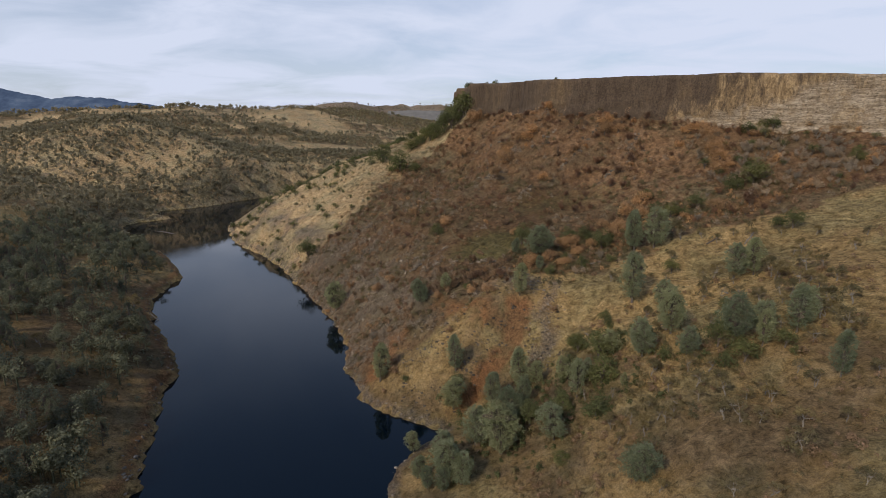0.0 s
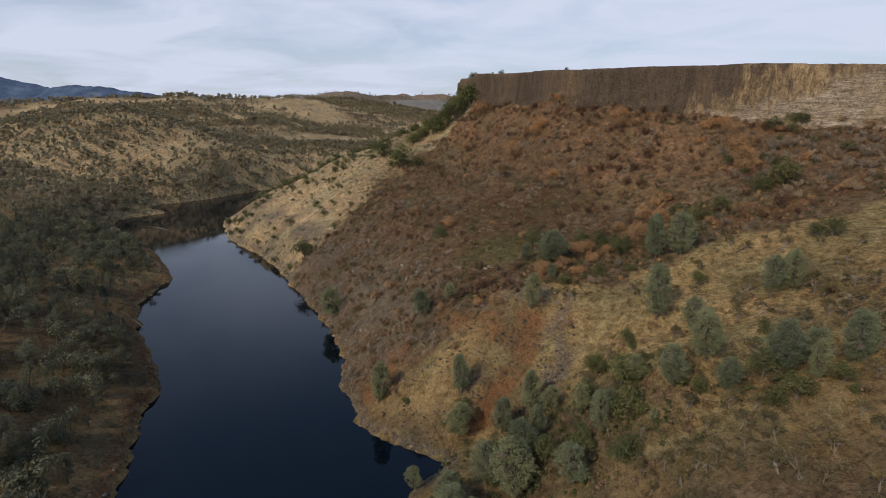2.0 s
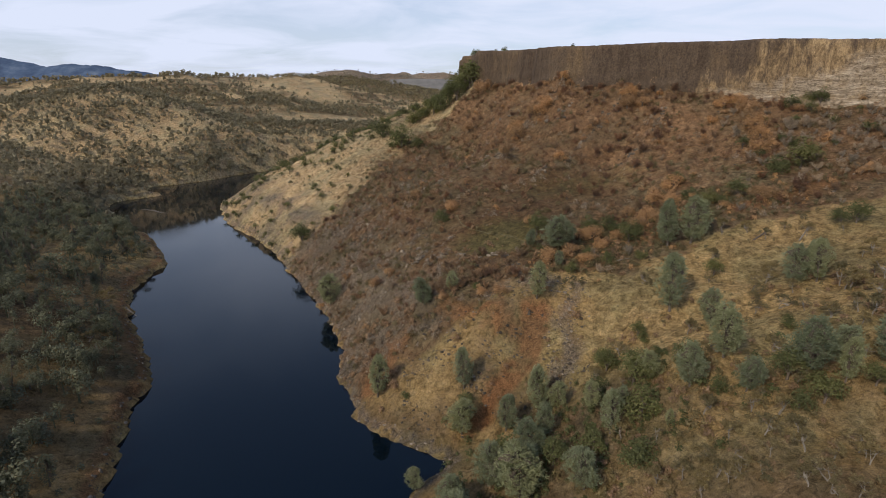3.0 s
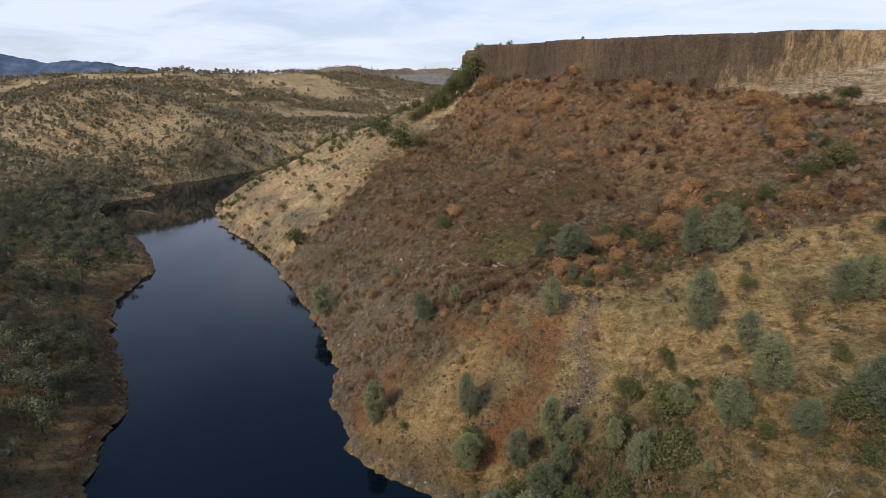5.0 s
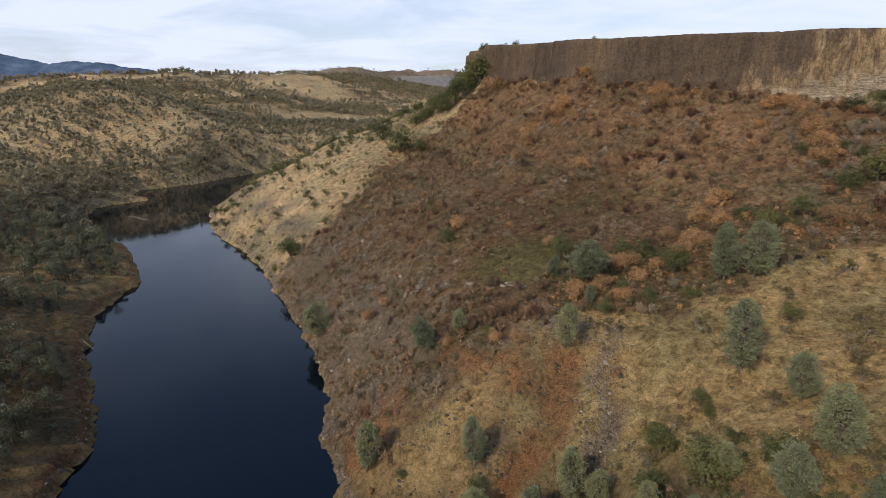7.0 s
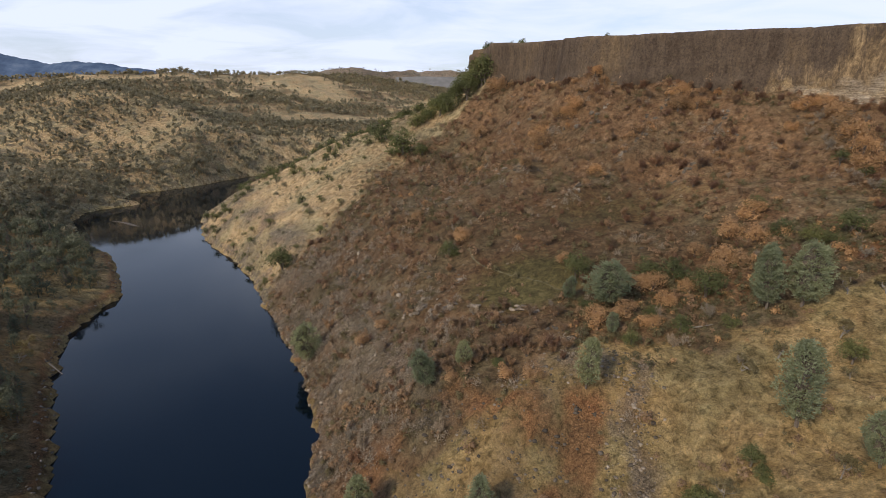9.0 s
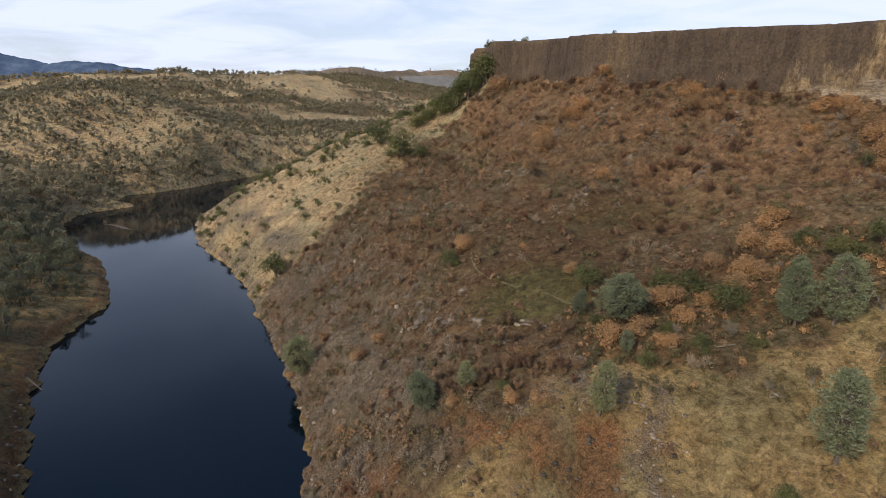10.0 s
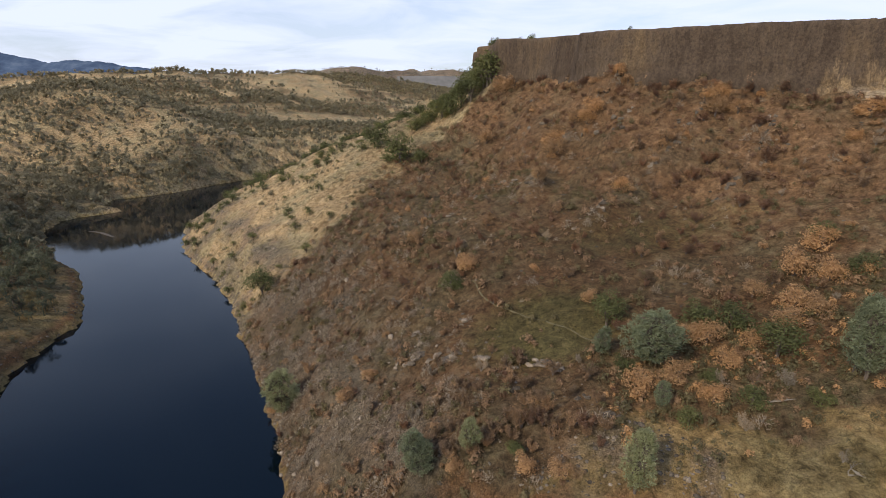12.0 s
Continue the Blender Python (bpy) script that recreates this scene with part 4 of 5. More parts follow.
for x, y, high in [(46, 486, 7.5), (40, 492, 5.0), (25, 512, 7.0), (23, 524, 6.0), (82, 399, 3.2)]:
    ob = plant_live(x, y, high, "dark oak on the rim of the tableland", "oak", "oaks on the rim", spot)
    ob.location.z = 137.5 - 0.063 * max(0, x - 35) - 0.5
    ob.scale = (ob.scale[0] * 0.8, ob.scale[1] * 0.8, ob.scale[2])


# ---- stretches of growth that nobody could count ----
def ground_at(x, y):
    i = np.clip(np.searchsorted(GX, x) - 1, 0, len(GX) - 2); j = np.clip(np.searchsorted(GY, y) - 1, 0, len(GY) - 2)
    u, v = (x - GX[i]) / (GX[i + 1] - GX[i]), (y - GY[j]) / (GY[j + 1] - GY[j])
    return (GZ[j, i] * (1 - u) + GZ[j, i + 1] * u) * (1 - v) + (GZ[j + 1, i] * (1 - u) + GZ[j + 1, i + 1] * u) * v


def strew(name, shapes, x, y, size, material, label, category, seed, sink=0.0, squash=1.0):
    """One mesh of many turned and scaled copies of the shapes."""
    rng = np.random.default_rng(seed)
    pick = rng.integers(0, len(shapes), len(x))
    turn = rng.uniform(0, 6.283, len(x))
    z = ground_at(x, y) - sink * size
    verts, faces, base = [], [], 0
    for k, sh in enumerate(shapes):
        v = np.array([tuple(p) for p in sh.v])
        sel = pick == k
        n = int(sel.sum())
        if not n:
            continue
        c, s, w = np.cos(turn[sel])[:, None], np.sin(turn[sel])[:, None], size[sel][:, None]
        q = np.stack([(v[:, 0] * c - v[:, 1] * s) * w + x[sel][:, None], (v[:, 0] * s + v[:, 1] * c) * w + y[sel][:, None], v[:, 2] * w * squash + z[sel][:, None]], -1).reshape(-1, 3)
        fa = np.array([f if len(f) == 4 else (*f, -1) for f in sh.f])
        off = (np.arange(n) * len(v) + base)[:, None, None]
        fb = np.where(fa[None] >= 0, fa[None] + off, -1).reshape(-1, 4)
        verts.append(q); faces.append(fb); base += n * len(v)
    verts, faces = np.concatenate(verts), np.concatenate(faces)
    quads = faces[:, 3] >= 0
    loops = np.concatenate([faces[quads].ravel(), faces[~quads][:, :3].ravel()]).astype(np.int32)
    nq, nt = int(quads.sum()), int((~quads).sum())
    starts = np.concatenate([np.arange(nq) * 4, nq * 4 + np.arange(nt) * 3]).astype(np.int32)
    me = bpy.data.meshes.new(name)
    me.vertices.add(len(verts)); me.vertices.foreach_set("co", verts.ravel())
    me.loops.add(len(loops)); me.loops.foreach_set("vertex_index", loops)
    me.polygons.add(len(starts)); me.polygons.foreach_set("loop_start", starts)
    me.update(calc_edges=True)
    me.materials.append(material)
    return tagged(new(name, me), label, category, kind="stuff")


def tuft(seed, leaves, size, twiggy, high=1.0, wide=0.6):
    r = random.Random(seed)
    sh = Shape()
    for _ in range(leaves):
        d = rand_dir(r, 0.5)
        p = Vector((d.x * wide * r.uniform(0.2, 1), d.y * wide * r.uniform(0.2, 1), max(0.02, abs(d.z) * high * r.uniform(0.1, 0.9))))
        if twiggy:
            sh.needle(p, (d + Vector((0, 0, 0.35)) + rand_dir(r) * 0.6).normalized(), size * r.uniform(0.6, 1.3), size * r.uniform(0.18, 0.34))
        else:
            sh.leaf(p, (d * 0.7 + Vector((0, 0, 0.6)) + rand_dir(r) * 0.6).normalized(), size * r.uniform(0.6, 1.3), r)
    return sh


def mound(seed, leaves, size, high=0.85, wide=0.55):
    """A round low bush, one metre across: lobes of small leaves that face outwards."""
    r = random.Random(seed)
    sh = Shape()
    lobes = [(Vector((0, 0, 0.10)), 0.82)] + [(Vector((r.uniform(-0.5, 0.5), r.uniform(-0.5, 0.5), r.uniform(0.0, 0.3))), r.uniform(0.4, 0.62)) for _ in range(3)]
    for _ in range(leaves):
        c, rad = r.choice(lobes)
        d = rand_dir(r, 0.5)
        p = c + d * rad * r.uniform(0.72, 1.08)
        p = Vector((p.x * wide, p.y * wide, p.z * high))
        if p.z > 0.01:
            sh.leaf(p, (d + rand_dir(r) * 0.45).normalized(), size * r.uniform(0.6, 1.3), r)
    return sh


def woodlet(seed, leaves, size, lean=0.26):
    """A distant tree: a short stem and a loose upright crown of leaf clumps, one metre high."""
    r = random.Random(seed)
    sh = Shape()
    sh.tube([Vector((0, 0, -0.1)), Vector((0, 0, 0.5))], [0.035, 0.02], 3)
    balls = [Vector((r.uniform(-0.16, 0.16), r.uniform(-0.16, 0.16), r.uniform(0.40, 0.80))) for _ in range(4)]
    for _ in range(leaves):
        d = rand_dir(r, 0.2)
        sh.leaf(r.choice(balls) + d * r.uniform(0.08, lean), (d + rand_dir(r) * 0.4).normalized(), size * r.uniform(0.6, 1.3), r)
    return sh


def stone(seed):
    r = random.Random(seed)
    bm = bmesh.new()
    bmesh.ops.create_icosphere(bm, subdivisions=1, radius=0.5)
    sh = Shape()
    k = [r.uniform(0.55, 1.25) for _ in range(3)]
    sh.v = [Vector((v.co.x * k[0], v.co.y * k[1], v.co.z * k[2])) * r.uniform(0.72, 1.2) for v in bm.verts]
    sh.f = [tuple(v.index for v in f.verts) for f in bm.faces]
    bm.free()
    return sh


RNG = np.random.default_rng(17)


def sow(n, x0, x1, y0, y1, keep):
    x, y = RNG.uniform(x0, x1, n), RNG.uniform(y0, y1, n)
    ok = RNG.random(n) < keep(x, y)
    return x[ok], y[ok]


def dry_land(x, y):
    """1 on the open dry slope of the right bank and on the spur."""
    b, rk, g, so, li = covers(x, y)
    return within_line(EDGE_R, EAST, x, y) * (1 - np.clip(b, 0, 1)) * ~within_line(FOOT, [(6000, 875), (6000, -200)], x, y)


def brush_land(x, y):
    b, rk, g, so, li = covers(x, y)
    return np.clip(b, 0, 1) * (1 - 0.85 * np.clip(g * 1.2, 0, 1))


def sizes(n, lo, hi):
    return lo + (hi - lo) * RNG.random(n) ** 2


brushy = [mound(s, 105, 0.145) for s in range(8)]
twiggy = [tuft(s + 20, 105, 0.20, True, 0.85, 0.55) for s in range(6)]
low = [tuft(s + 40, 16, 0.34, True, 0.5, 0.7) for s in range(4)]
x, y = sow(12500, -130, 210, 170, 500, lambda x, y: brush_land(x, y) * patchy(x, y, 16, 21) * 0.62)
strew("brown_brush", brushy, x, y, sizes(len(x), 1.2, 4.6), M_BROWN, "low dry brown brush over the talus slope", "brush", 1)
x, y = sow(8500, -130, 210, 195, 500, lambda x, y: brush_land(x, y) * patchy(x, y, 13, 22, 2.2) * (0.16 + 0.40 * within_line(TALUS, EAST, x, y)) * (1 - 1.2 * np.clip(covers(x, y)[1], 0, 0.8)))
strew("rusty_brush", brushy, x, y, sizes(len(x), 1.2, 4.4), M_RUST, "low rust-red brush over the talus slope", "brush", 2)
x, y = sow(11000, -130, 210, 190, 480, lambda x, y: brush_land(x, y) * patchy(x, y, 15, 23, 2.0) * (0.62 - 0.35 * within_line(TALUS, EAST, x, y)))
strew("olive_brush", brushy, x, y, sizes(len(x), 1.2, 4.0), M_OLIVE, "low olive-grey brush over the slope", "brush", 3)
x, y = sow(17000, -135, 190, 195, 430, lambda x, y: brush_land(x, y) * (0.05 + 0.85 * np.clip(covers(x, y)[1] * 1.5, 0, 1)) * patchy(x, y, 9, 24, 2.0))
strew("grey_brush", twiggy, x, y, sizes(len(x), 1.5, 4.6), M_TWIG, "leafless pale grey brush on the stony bank", "brush", 4)
x, y = sow(11000, -30, 200, 60, 260, lambda x, y: dry_land(x, y) * patchy(x, y, 8, 25) * 0.75)
strew("dry_grass", low, x, y, sizes(len(x), 0.35, 0.95), M_STRAW, "short pale dry grass on the near slope", "grass", 5)
x, y = sow(2600, 0, 200, 60, 250, lambda x, y: dry_land(x, y) * patchy(x, y, 14, 26, 2.2) * 0.42)
strew("low_scrub", brushy, x, y, sizes(len(x), 0.6, 1.7), M_OLIVE, "low olive scrub dotted over dry grass", "brush", 6)
x, y = sow(4200, -230, 10, 340, 640, lambda x, y: dry_land(x, y) * patchy(x, y, 20, 27, 2.0) * 0.6)
strew("spur_scrub", brushy, x, y, sizes(len(x), 0.9, 4.2), M_WOODS, "dark scrub dotted over the dry spur", "brush", 7)

stones = [stone(s) for s in range(6)]
x, y = sow(26000, -135, 60, 165, 430, lambda x, y: within_line(EDGE_R, EAST, x, y) * np.clip(covers(x, y)[1] * 1.3, 0, 1) * patchy(x, y, 7, 28) * 0.9)
strew("talus_stones", stones, x, y, sizes(len(x), 0.25, 1.25), M_STONE, "loose grey stones on the bank", "stones", 8, 0.1, 0.7)
x, y = sow(9000, -120, 200, 165, 480, lambda x, y: brush_land(x, y) * patchy(x, y, 18, 29, 2.5) * 0.4)
x2, y2 = sow(3600, 15, 52, 165, 220, lambda x, y: np.maximum(np.exp(-(along(GULLY, x, y)[0] / 4) ** 2), np.exp(-(((x - 31) / 10) ** 2 + ((y - 212) / 5) ** 2))) * patchy(x, y, 4, 43, 2))
strew("gully_stones", stones, x2, y2, sizes(len(x2), 0.3, 1.3), M_STONE, "grey rubble in a shallow gully", "stones", 21, 0.1, 0.7)
strew("slope_stones", stones, x, y, sizes(len(x), 0.2, 1.3), M_STONE, "scattered grey stones on the talus slope", "stones", 9, 0.1, 0.7)
x, y = sow(2400, -15, 45, 168, 214, lambda x, y: within_line(EDGE_R, EAST, x, y) * patchy(x, y, 5, 47, 3.0) * 0.5)
strew("slope_rubble", stones, x, y, sizes(len(x), 0.35, 1.7), M_SLAB, "brown rubble and broken ledges on the dry slope", "stones", 27, 0.15, 0.6)
x, y = sow(2600, -60, 150, 230, 470, lambda x, y: brush_land(x, y) * patchy(x, y, 6, 48, 3.0) * 0.45)
strew("talus_rubble", stones, x, y, sizes(len(x), 0.5, 2.4), M_SLAB, "dark brown rubble on the talus slope", "stones", 28, 0.15, 0.55)
EDGE_BOTH = np.array([(a[0] + (b[0] - a[0]) * t, a[1] + (b[1] - a[1]) * t, k) for line, k in ((EDGE_R, 1), (EDGE_L, -1)) for a, b in zip(line, line[1:]) for t in np.linspace(0, 1, max(2, int(math.dist(a, b) / 0.7))) if -50 < a[1] < 700])
x = EDGE_BOTH[:, 0] + RNG.normal(0, 1.4, len(EDGE_BOTH)) + EDGE_BOTH[:, 2] * 0.8
y = EDGE_BOTH[:, 1] + RNG.normal(0, 1.4, len(EDGE_BOTH))
ok = (ground_at(x, y) > -0.6)
strew("shore_stones", stones, x[ok], y[ok], sizes(int(ok.sum()), 0.4, 1.7), M_STONE, "grey rocks along the waterline", "stones", 10, 0.1, 0.7)

# the wooded left bank: single trees near the water, woods behind
BANK = random.Random(8)
x, y = sow(3600, -330, -85, 60, 480, lambda x, y: within_line(EDGE_L, WEST, x, y) * (along(EDGE_L, x, y)[0] > 7) * soft(along(EDGE_L, x, y)[0], 190, 70) * (0.10 + 0.9 * patchy(x, y, 17, 31, 3.0)))
for px, py in list(zip(x, y))[:360]:
    kind = BANK.random()
    if kind < 0.52:
        plant_bank_pine(px, py, BANK.uniform(8.0, 13.0), "grey-green pine of the wooded lake bank", "pine", "trees of the shaded bank", BANK)
    elif kind < 0.78:
        plant_shaded_oak(px, py, BANK.uniform(5.0, 9.0), "dark evergreen oak of the wooded lake bank", "oak", "trees of the shaded bank", BANK)
    else:
        plant_bare(px, py, BANK.uniform(5, 7.5), "nearly leafless oak of the wooded lake bank", "oak", "trees of the shaded bank", BANK)
x, y = sow(4800, -330, -85, 60, 480, lambda x, y: within_line(EDGE_L, WEST, x, y) * (along(EDGE_L, x, y)[0] > 3) * (0.25 * patchy(x, y, 14, 32, 2.0) + 0.85 * soft(along(EDGE_L, x, y)[0], 50, 20) * patchy(x, y, 7, 45, 2.5)))
strew("bank_scrub", brushy, x, y, sizes(len(x), 1.0, 3.2), M_BANK, "low grey-green scrub under the bank's trees", "brush", 11)
woods = [woodlet(s, 230, 0.060, 0.26) for s in range(6)]


def wooded(x, y):
    left = within_line(EDGE_L, WEST, x, y)
    d = along(EDGE_L, x, y)[0]
    shore = soft(d, 110, 15) * (d > 6) * (y > 430)
    behind = far_wood(x, y) * (y > 850 + 0.1 * (x + 500))
    hill = np.maximum(patchy(x, y, 38, 33, 2.2) * 0.8 * patchy(x, y, 9, 36, 2.0) + 0.22 + 0.42 * soft(x, -400, -500), behind)
    return left * np.clip(np.maximum(shore * 0.9, hill), 0, 1)


far_woods = [woodlet(s + 9, 18, 0.27, 0.22) for s in range(6)]
x, y = sow(22000, -950, 60, 430, 1010, lambda x, y: wooded(x, y) * 0.75)
for px, py in zip(x[:2600:13], y[:2600:13]):
    plant_hill_oak(px, py, BANK.uniform(5, 9.5), "grey-green oak standing on the far dry hillside", "oak", "oaks of the far hills", BANK)
strew("hill_oaks", far_woods, x, y, 4.6 + 6.0 * RNG.random(len(x)), M_WOODS, "scattered dark oaks on the far dry hills", "trees", 12, 0.02)
x, y = sow(1500, -520, -230, 440, 760, lambda x, y: wooded(x, y) * soft(along(EDGE_L, x, y)[0], 120, 30))
strew("bank_pines", woods, x, y, sizes(len(x), 7, 15), M_WOODS, "grey-green pines along the far bank", "trees", 13, 0.02)
x, y = sow(21000, -1900, 500, 1000, 2150, lambda x, y: within_line(EDGE_L, WEST, x, y) * far_wood(x, y) * 0.75)
strew("far_oaks", far_woods, x, y, sizes(len(x), 7, 16), M_WOODS, "dark oak woods on distant hills", "trees", 14, 0.02)
x, y = sow(9000, -1500, -300, 1300, 1990, lambda x, y: soft(along(CRESTS[2][0], x, y)[0], 50, 15))
strew("crest_oaks", far_woods, x, y, sizes(len(x), 6, 13), M_WOODS, "dark line of oaks along a distant crest", "trees", 29, 0.04)
x, y = sow(5000, -420, 140, 1650, 2000, lambda x, y: soft(along(CRESTS[3][0], x, y)[0], 210, 120) * patchy(x, y, 40, 42, 1.2))
strew("ridge_oaks", far_woods, x, y, sizes(len(x), 6, 14), M_WOODS, "close dark oak woods on a distant ridge", "trees", 20, 0.02)
x, y = sow(5000, -2400, 900, 2150, 3200, lambda x, y: np.clip(patchy(x, y, 110, 35, 3.0), 0, 1) * 0.5)
strew("distant_oaks", far_woods, x, y, sizes(len(x), 7, 15), M_WOODS, "thin dark woods on the farthest ridge", "trees", 15, 0.02)


x, y = sow(5200, -950, -150, 1080, 1420, lambda x, y: soft(along(CRESTS[4][0], x, y)[0], 130, 70) * patchy(x, y, 30, 44, 1.6))
strew("valley_oaks", far_woods, x, y, sizes(len(x), 7, 13), M_WOODS, "dark oak woods along a distant valley", "trees", 22, 0.02)
x, y = sow(2600, 30, 140, 205, 262, lambda x, y: np.exp(-(((y - 232 - 0.16 * (x - 60)) / 16) ** 2)) * 0.55)
strew("ravine_thicket", brushy, x, y, sizes(len(x), 1.0, 3.6), M_OLIVE, "tangled olive thicket along the ravine", "brush", 23)
x, y = sow(900, 30, 140, 205, 262, lambda x, y: np.exp(-(((y - 232 - 0.16 * (x - 60)) / 14) ** 2)) * 0.5)
strew("ravine_leaves", brushy, x, y, sizes(len(x), 1.0, 3.2), M_ORANGE, "orange-brown saplings along the ravine", "brush", 24)
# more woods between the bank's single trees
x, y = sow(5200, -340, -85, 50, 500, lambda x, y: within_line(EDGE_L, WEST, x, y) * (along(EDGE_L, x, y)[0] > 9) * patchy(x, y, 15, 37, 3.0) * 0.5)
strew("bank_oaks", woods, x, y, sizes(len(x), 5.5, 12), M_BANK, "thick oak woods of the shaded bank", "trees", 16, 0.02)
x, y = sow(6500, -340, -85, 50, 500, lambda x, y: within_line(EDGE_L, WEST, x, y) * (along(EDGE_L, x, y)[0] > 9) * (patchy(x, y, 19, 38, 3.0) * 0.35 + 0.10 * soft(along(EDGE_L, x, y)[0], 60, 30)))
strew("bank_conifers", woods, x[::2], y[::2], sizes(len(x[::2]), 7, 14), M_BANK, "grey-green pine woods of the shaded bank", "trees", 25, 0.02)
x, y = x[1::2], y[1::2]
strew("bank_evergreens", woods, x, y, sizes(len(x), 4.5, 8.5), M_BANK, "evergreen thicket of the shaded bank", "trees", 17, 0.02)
x, y = sow(2600, 10, 120, 95, 200, lambda x, y: dry_land(x, y) * np.exp(-(((x - 50) / 34) ** 2 + ((y - 140) / 22) ** 2)) * 0.5)
strew("understorey", brushy, x, y, sizes(len(x), 1.0, 3.2), M_OLIVE, "thick olive undergrowth below the pines", "brush", 18)
x, y = sow(3000, 10, 160, 60, 185, lambda x, y: dry_land(x, y) * patchy(x, y, 15, 39, 2.0) * 0.5)
strew("brown_scrub", brushy, x, y, sizes(len(x), 1.2, 3.2), M_BROWN, "bare brown scrub on the near slope", "brush", 19)

x, y = sow(2000, -5, 85, 120, 178, lambda x, y: within_line(EDGE_R, EAST, x, y) * np.exp(-(((x - 33) / 28) ** 2 + ((y - 146) / 15) ** 2)) * 0.75)
strew("dark_undergrowth", brushy, x, y, sizes(len(x), 1.2, 3.6), M_LIVE, "dark green undergrowth between the pines", "brush", 26)

# single bushes and small oaks over the slopes
WILD = random.Random(12)
x, y = sow(520, -190, 5, 440, 580, lambda x, y: dry_land(x, y) * np.clip(0.10 + 0.8 * soft(y - 0.25 * x, 500, 545), 0, 1) * 0.42)
for px, py in zip(x, y):
    plant_bank_oak(px, py, WILD.uniform(3.0, 6.5), "dark evergreen oak standing alone on the dry spur", "oak", "oaks of the spur", WILD)
x, y = sow(800, -215, -30, 350, 540, lambda x, y: dry_land(x, y) * 0.18)
for px, py in zip(x, y):
    plant_bank_oak(px, py, 2.0 + 4.8 * WILD.random() ** 1.5, "small dark oak on the dry spur", "oak", "small oaks of the spur", WILD)
ridge = [(-165, 552), (-125, 560), (-90, 566), (-62, 556), (-40, 536), (-26, 522)]
for a, b in zip(ridge, ridge[1:]):
    for k in range(8):
        t = WILD.random()
        plant_bank_oak(a[0] + (b[0] - a[0]) * t + WILD.uniform(-5, 5), a[1] + (b[1] - a[1]) * t + WILD.uniform(-9, 9), WILD.uniform(3, 10), "dark evergreen oak on the crest of the dry spur", "oak", "oaks of the spur", WILD)
for px, py, high in [(17, 500, 13), (14, 512, 16), (13, 526, 17), (11, 540, 16), (21, 488, 10), (16, 506, 14), (12, 519, 16), (19, 494, 11), (10, 533, 17), (22, 486, 22), (24, 483, 20), (20, 492, 21), (26, 481, 17), (20, 498, 19)]:
    plant_bank_oak(px - 3, py, high, "tall dark oak against the end of the cliff", "oak", "oaks at the cliff corner", WILD, girth=0.85)
for k in range(40):
    t = WILD.random()
    plant_bank_oak(-24 + 32 * t + WILD.uniform(-7, 5), 486 + 62 * t + WILD.uniform(-6, 6), WILD.uniform(5, 9), "dark evergreen oak in the thicket at the cliff's corner", "oak", "oaks at the cliff corner", WILD)
x, y = sow(900, 40, 150, 70, 212, lambda x, y: dry_land(x, y) * (0.08 + 0.2 * soft(y, 160, 125)))
for px, py in zip(x, y):
    plant_bare(px, py, WILD.uniform(3.5, 6.0), "nearly leafless oak with pale crooked limbs on dry grass", "oak", "bare oaks of the dry slope", WILD)
x, y = sow(230, 140, 220, 235, 318, lambda x, y: brush_land(x, y))
for k, (px, py) in enumerate(zip(x, y)):
    if k % 5 < 3:
        plant_grey(px, py, WILD.uniform(2.5, 5.0), "leafless pale grey bush with fine upright twigs", "bush", "leafless bushes", WILD, girth=1.2)
    elif k % 10 == 3:
        plant_bank_oak(px, py, WILD.uniform(3, 6), "small dark green oak among grey bushes", "oak", "evergreen oaks of the slope", WILD)
    elif k % 10 == 8:
        plant_sapling(px, py, WILD.uniform(3, 5.5), "low oak in orange-brown autumn leaf on the talus", "oak", "autumn oaks of the slope", WILD)
x, y = sow(760, -90, 180, 225, 470, lambda x, y: brush_land(x, y) * (0.25 + 0.75 * patchy(x, y, 24, 46, 1.5)) * 0.5)
for px, py in zip(x, y):
    plant_brown(px, py, WILD.uniform(2.6, 5.2), "round brown leafless bush on the talus slope", "bush", "brown bushes of the slope", WILD, girth=1.15)
x, y = sow(75, -8, 30, 214, 238, lambda x, y: 0.75 + 0 * x)
for px, py in zip(x, y):
    plant_brown(px, py, WILD.uniform(2.2, 4.6), "round brown leafless bush on the talus slope", "bush", "brown bushes of the slope", WILD, girth=1.1)
x, y = sow(1050, -100, 190, 200, 470, lambda x, y: brush_land(x, y) * 0.26)
for px, py in zip(x, y):
    k = WILD.random()
    if k < 0.55:
        plant_rust(px, py, WILD.uniform(2.2, 4.6), "rust-red leafy bush on the brown talus slope", "bush", "rusty bushes of the slope", WILD)
    elif k < 0.75:
        plant_grey(px, py, WILD.uniform(2.2, 4.2), "leafless pale grey bush with fine upright twigs", "bush", "leafless bushes", WILD)
    else:
        plant_sapling(px, py, WILD.uniform(2.2, 4.0), "low oak in orange-brown autumn leaf on the talus", "oak", "autumn oaks of the slope", WILD)
for a, b in zip(FOOT[4:13], FOOT[5:14]):
    for _ in range(max(1, int(math.dist(a, b) / 5))):
        t = WILD.random()
        px, py = a[0] + (b[0] - a[0]) * t, a[1] + (b[1] - a[1]) * t
        out = Vector((-(b[1] - a[1]), b[0] - a[0])).normalized() * WILD.uniform(3.5, 10)
        (plant_sapling if WILD.random() < 0.28 else plant_rust)(px + out.x, py + out.y, WILD.uniform(3, 5.5), "brown-leaved bush at the foot of the cliff", "bush", "bushes below the cliff", WILD)


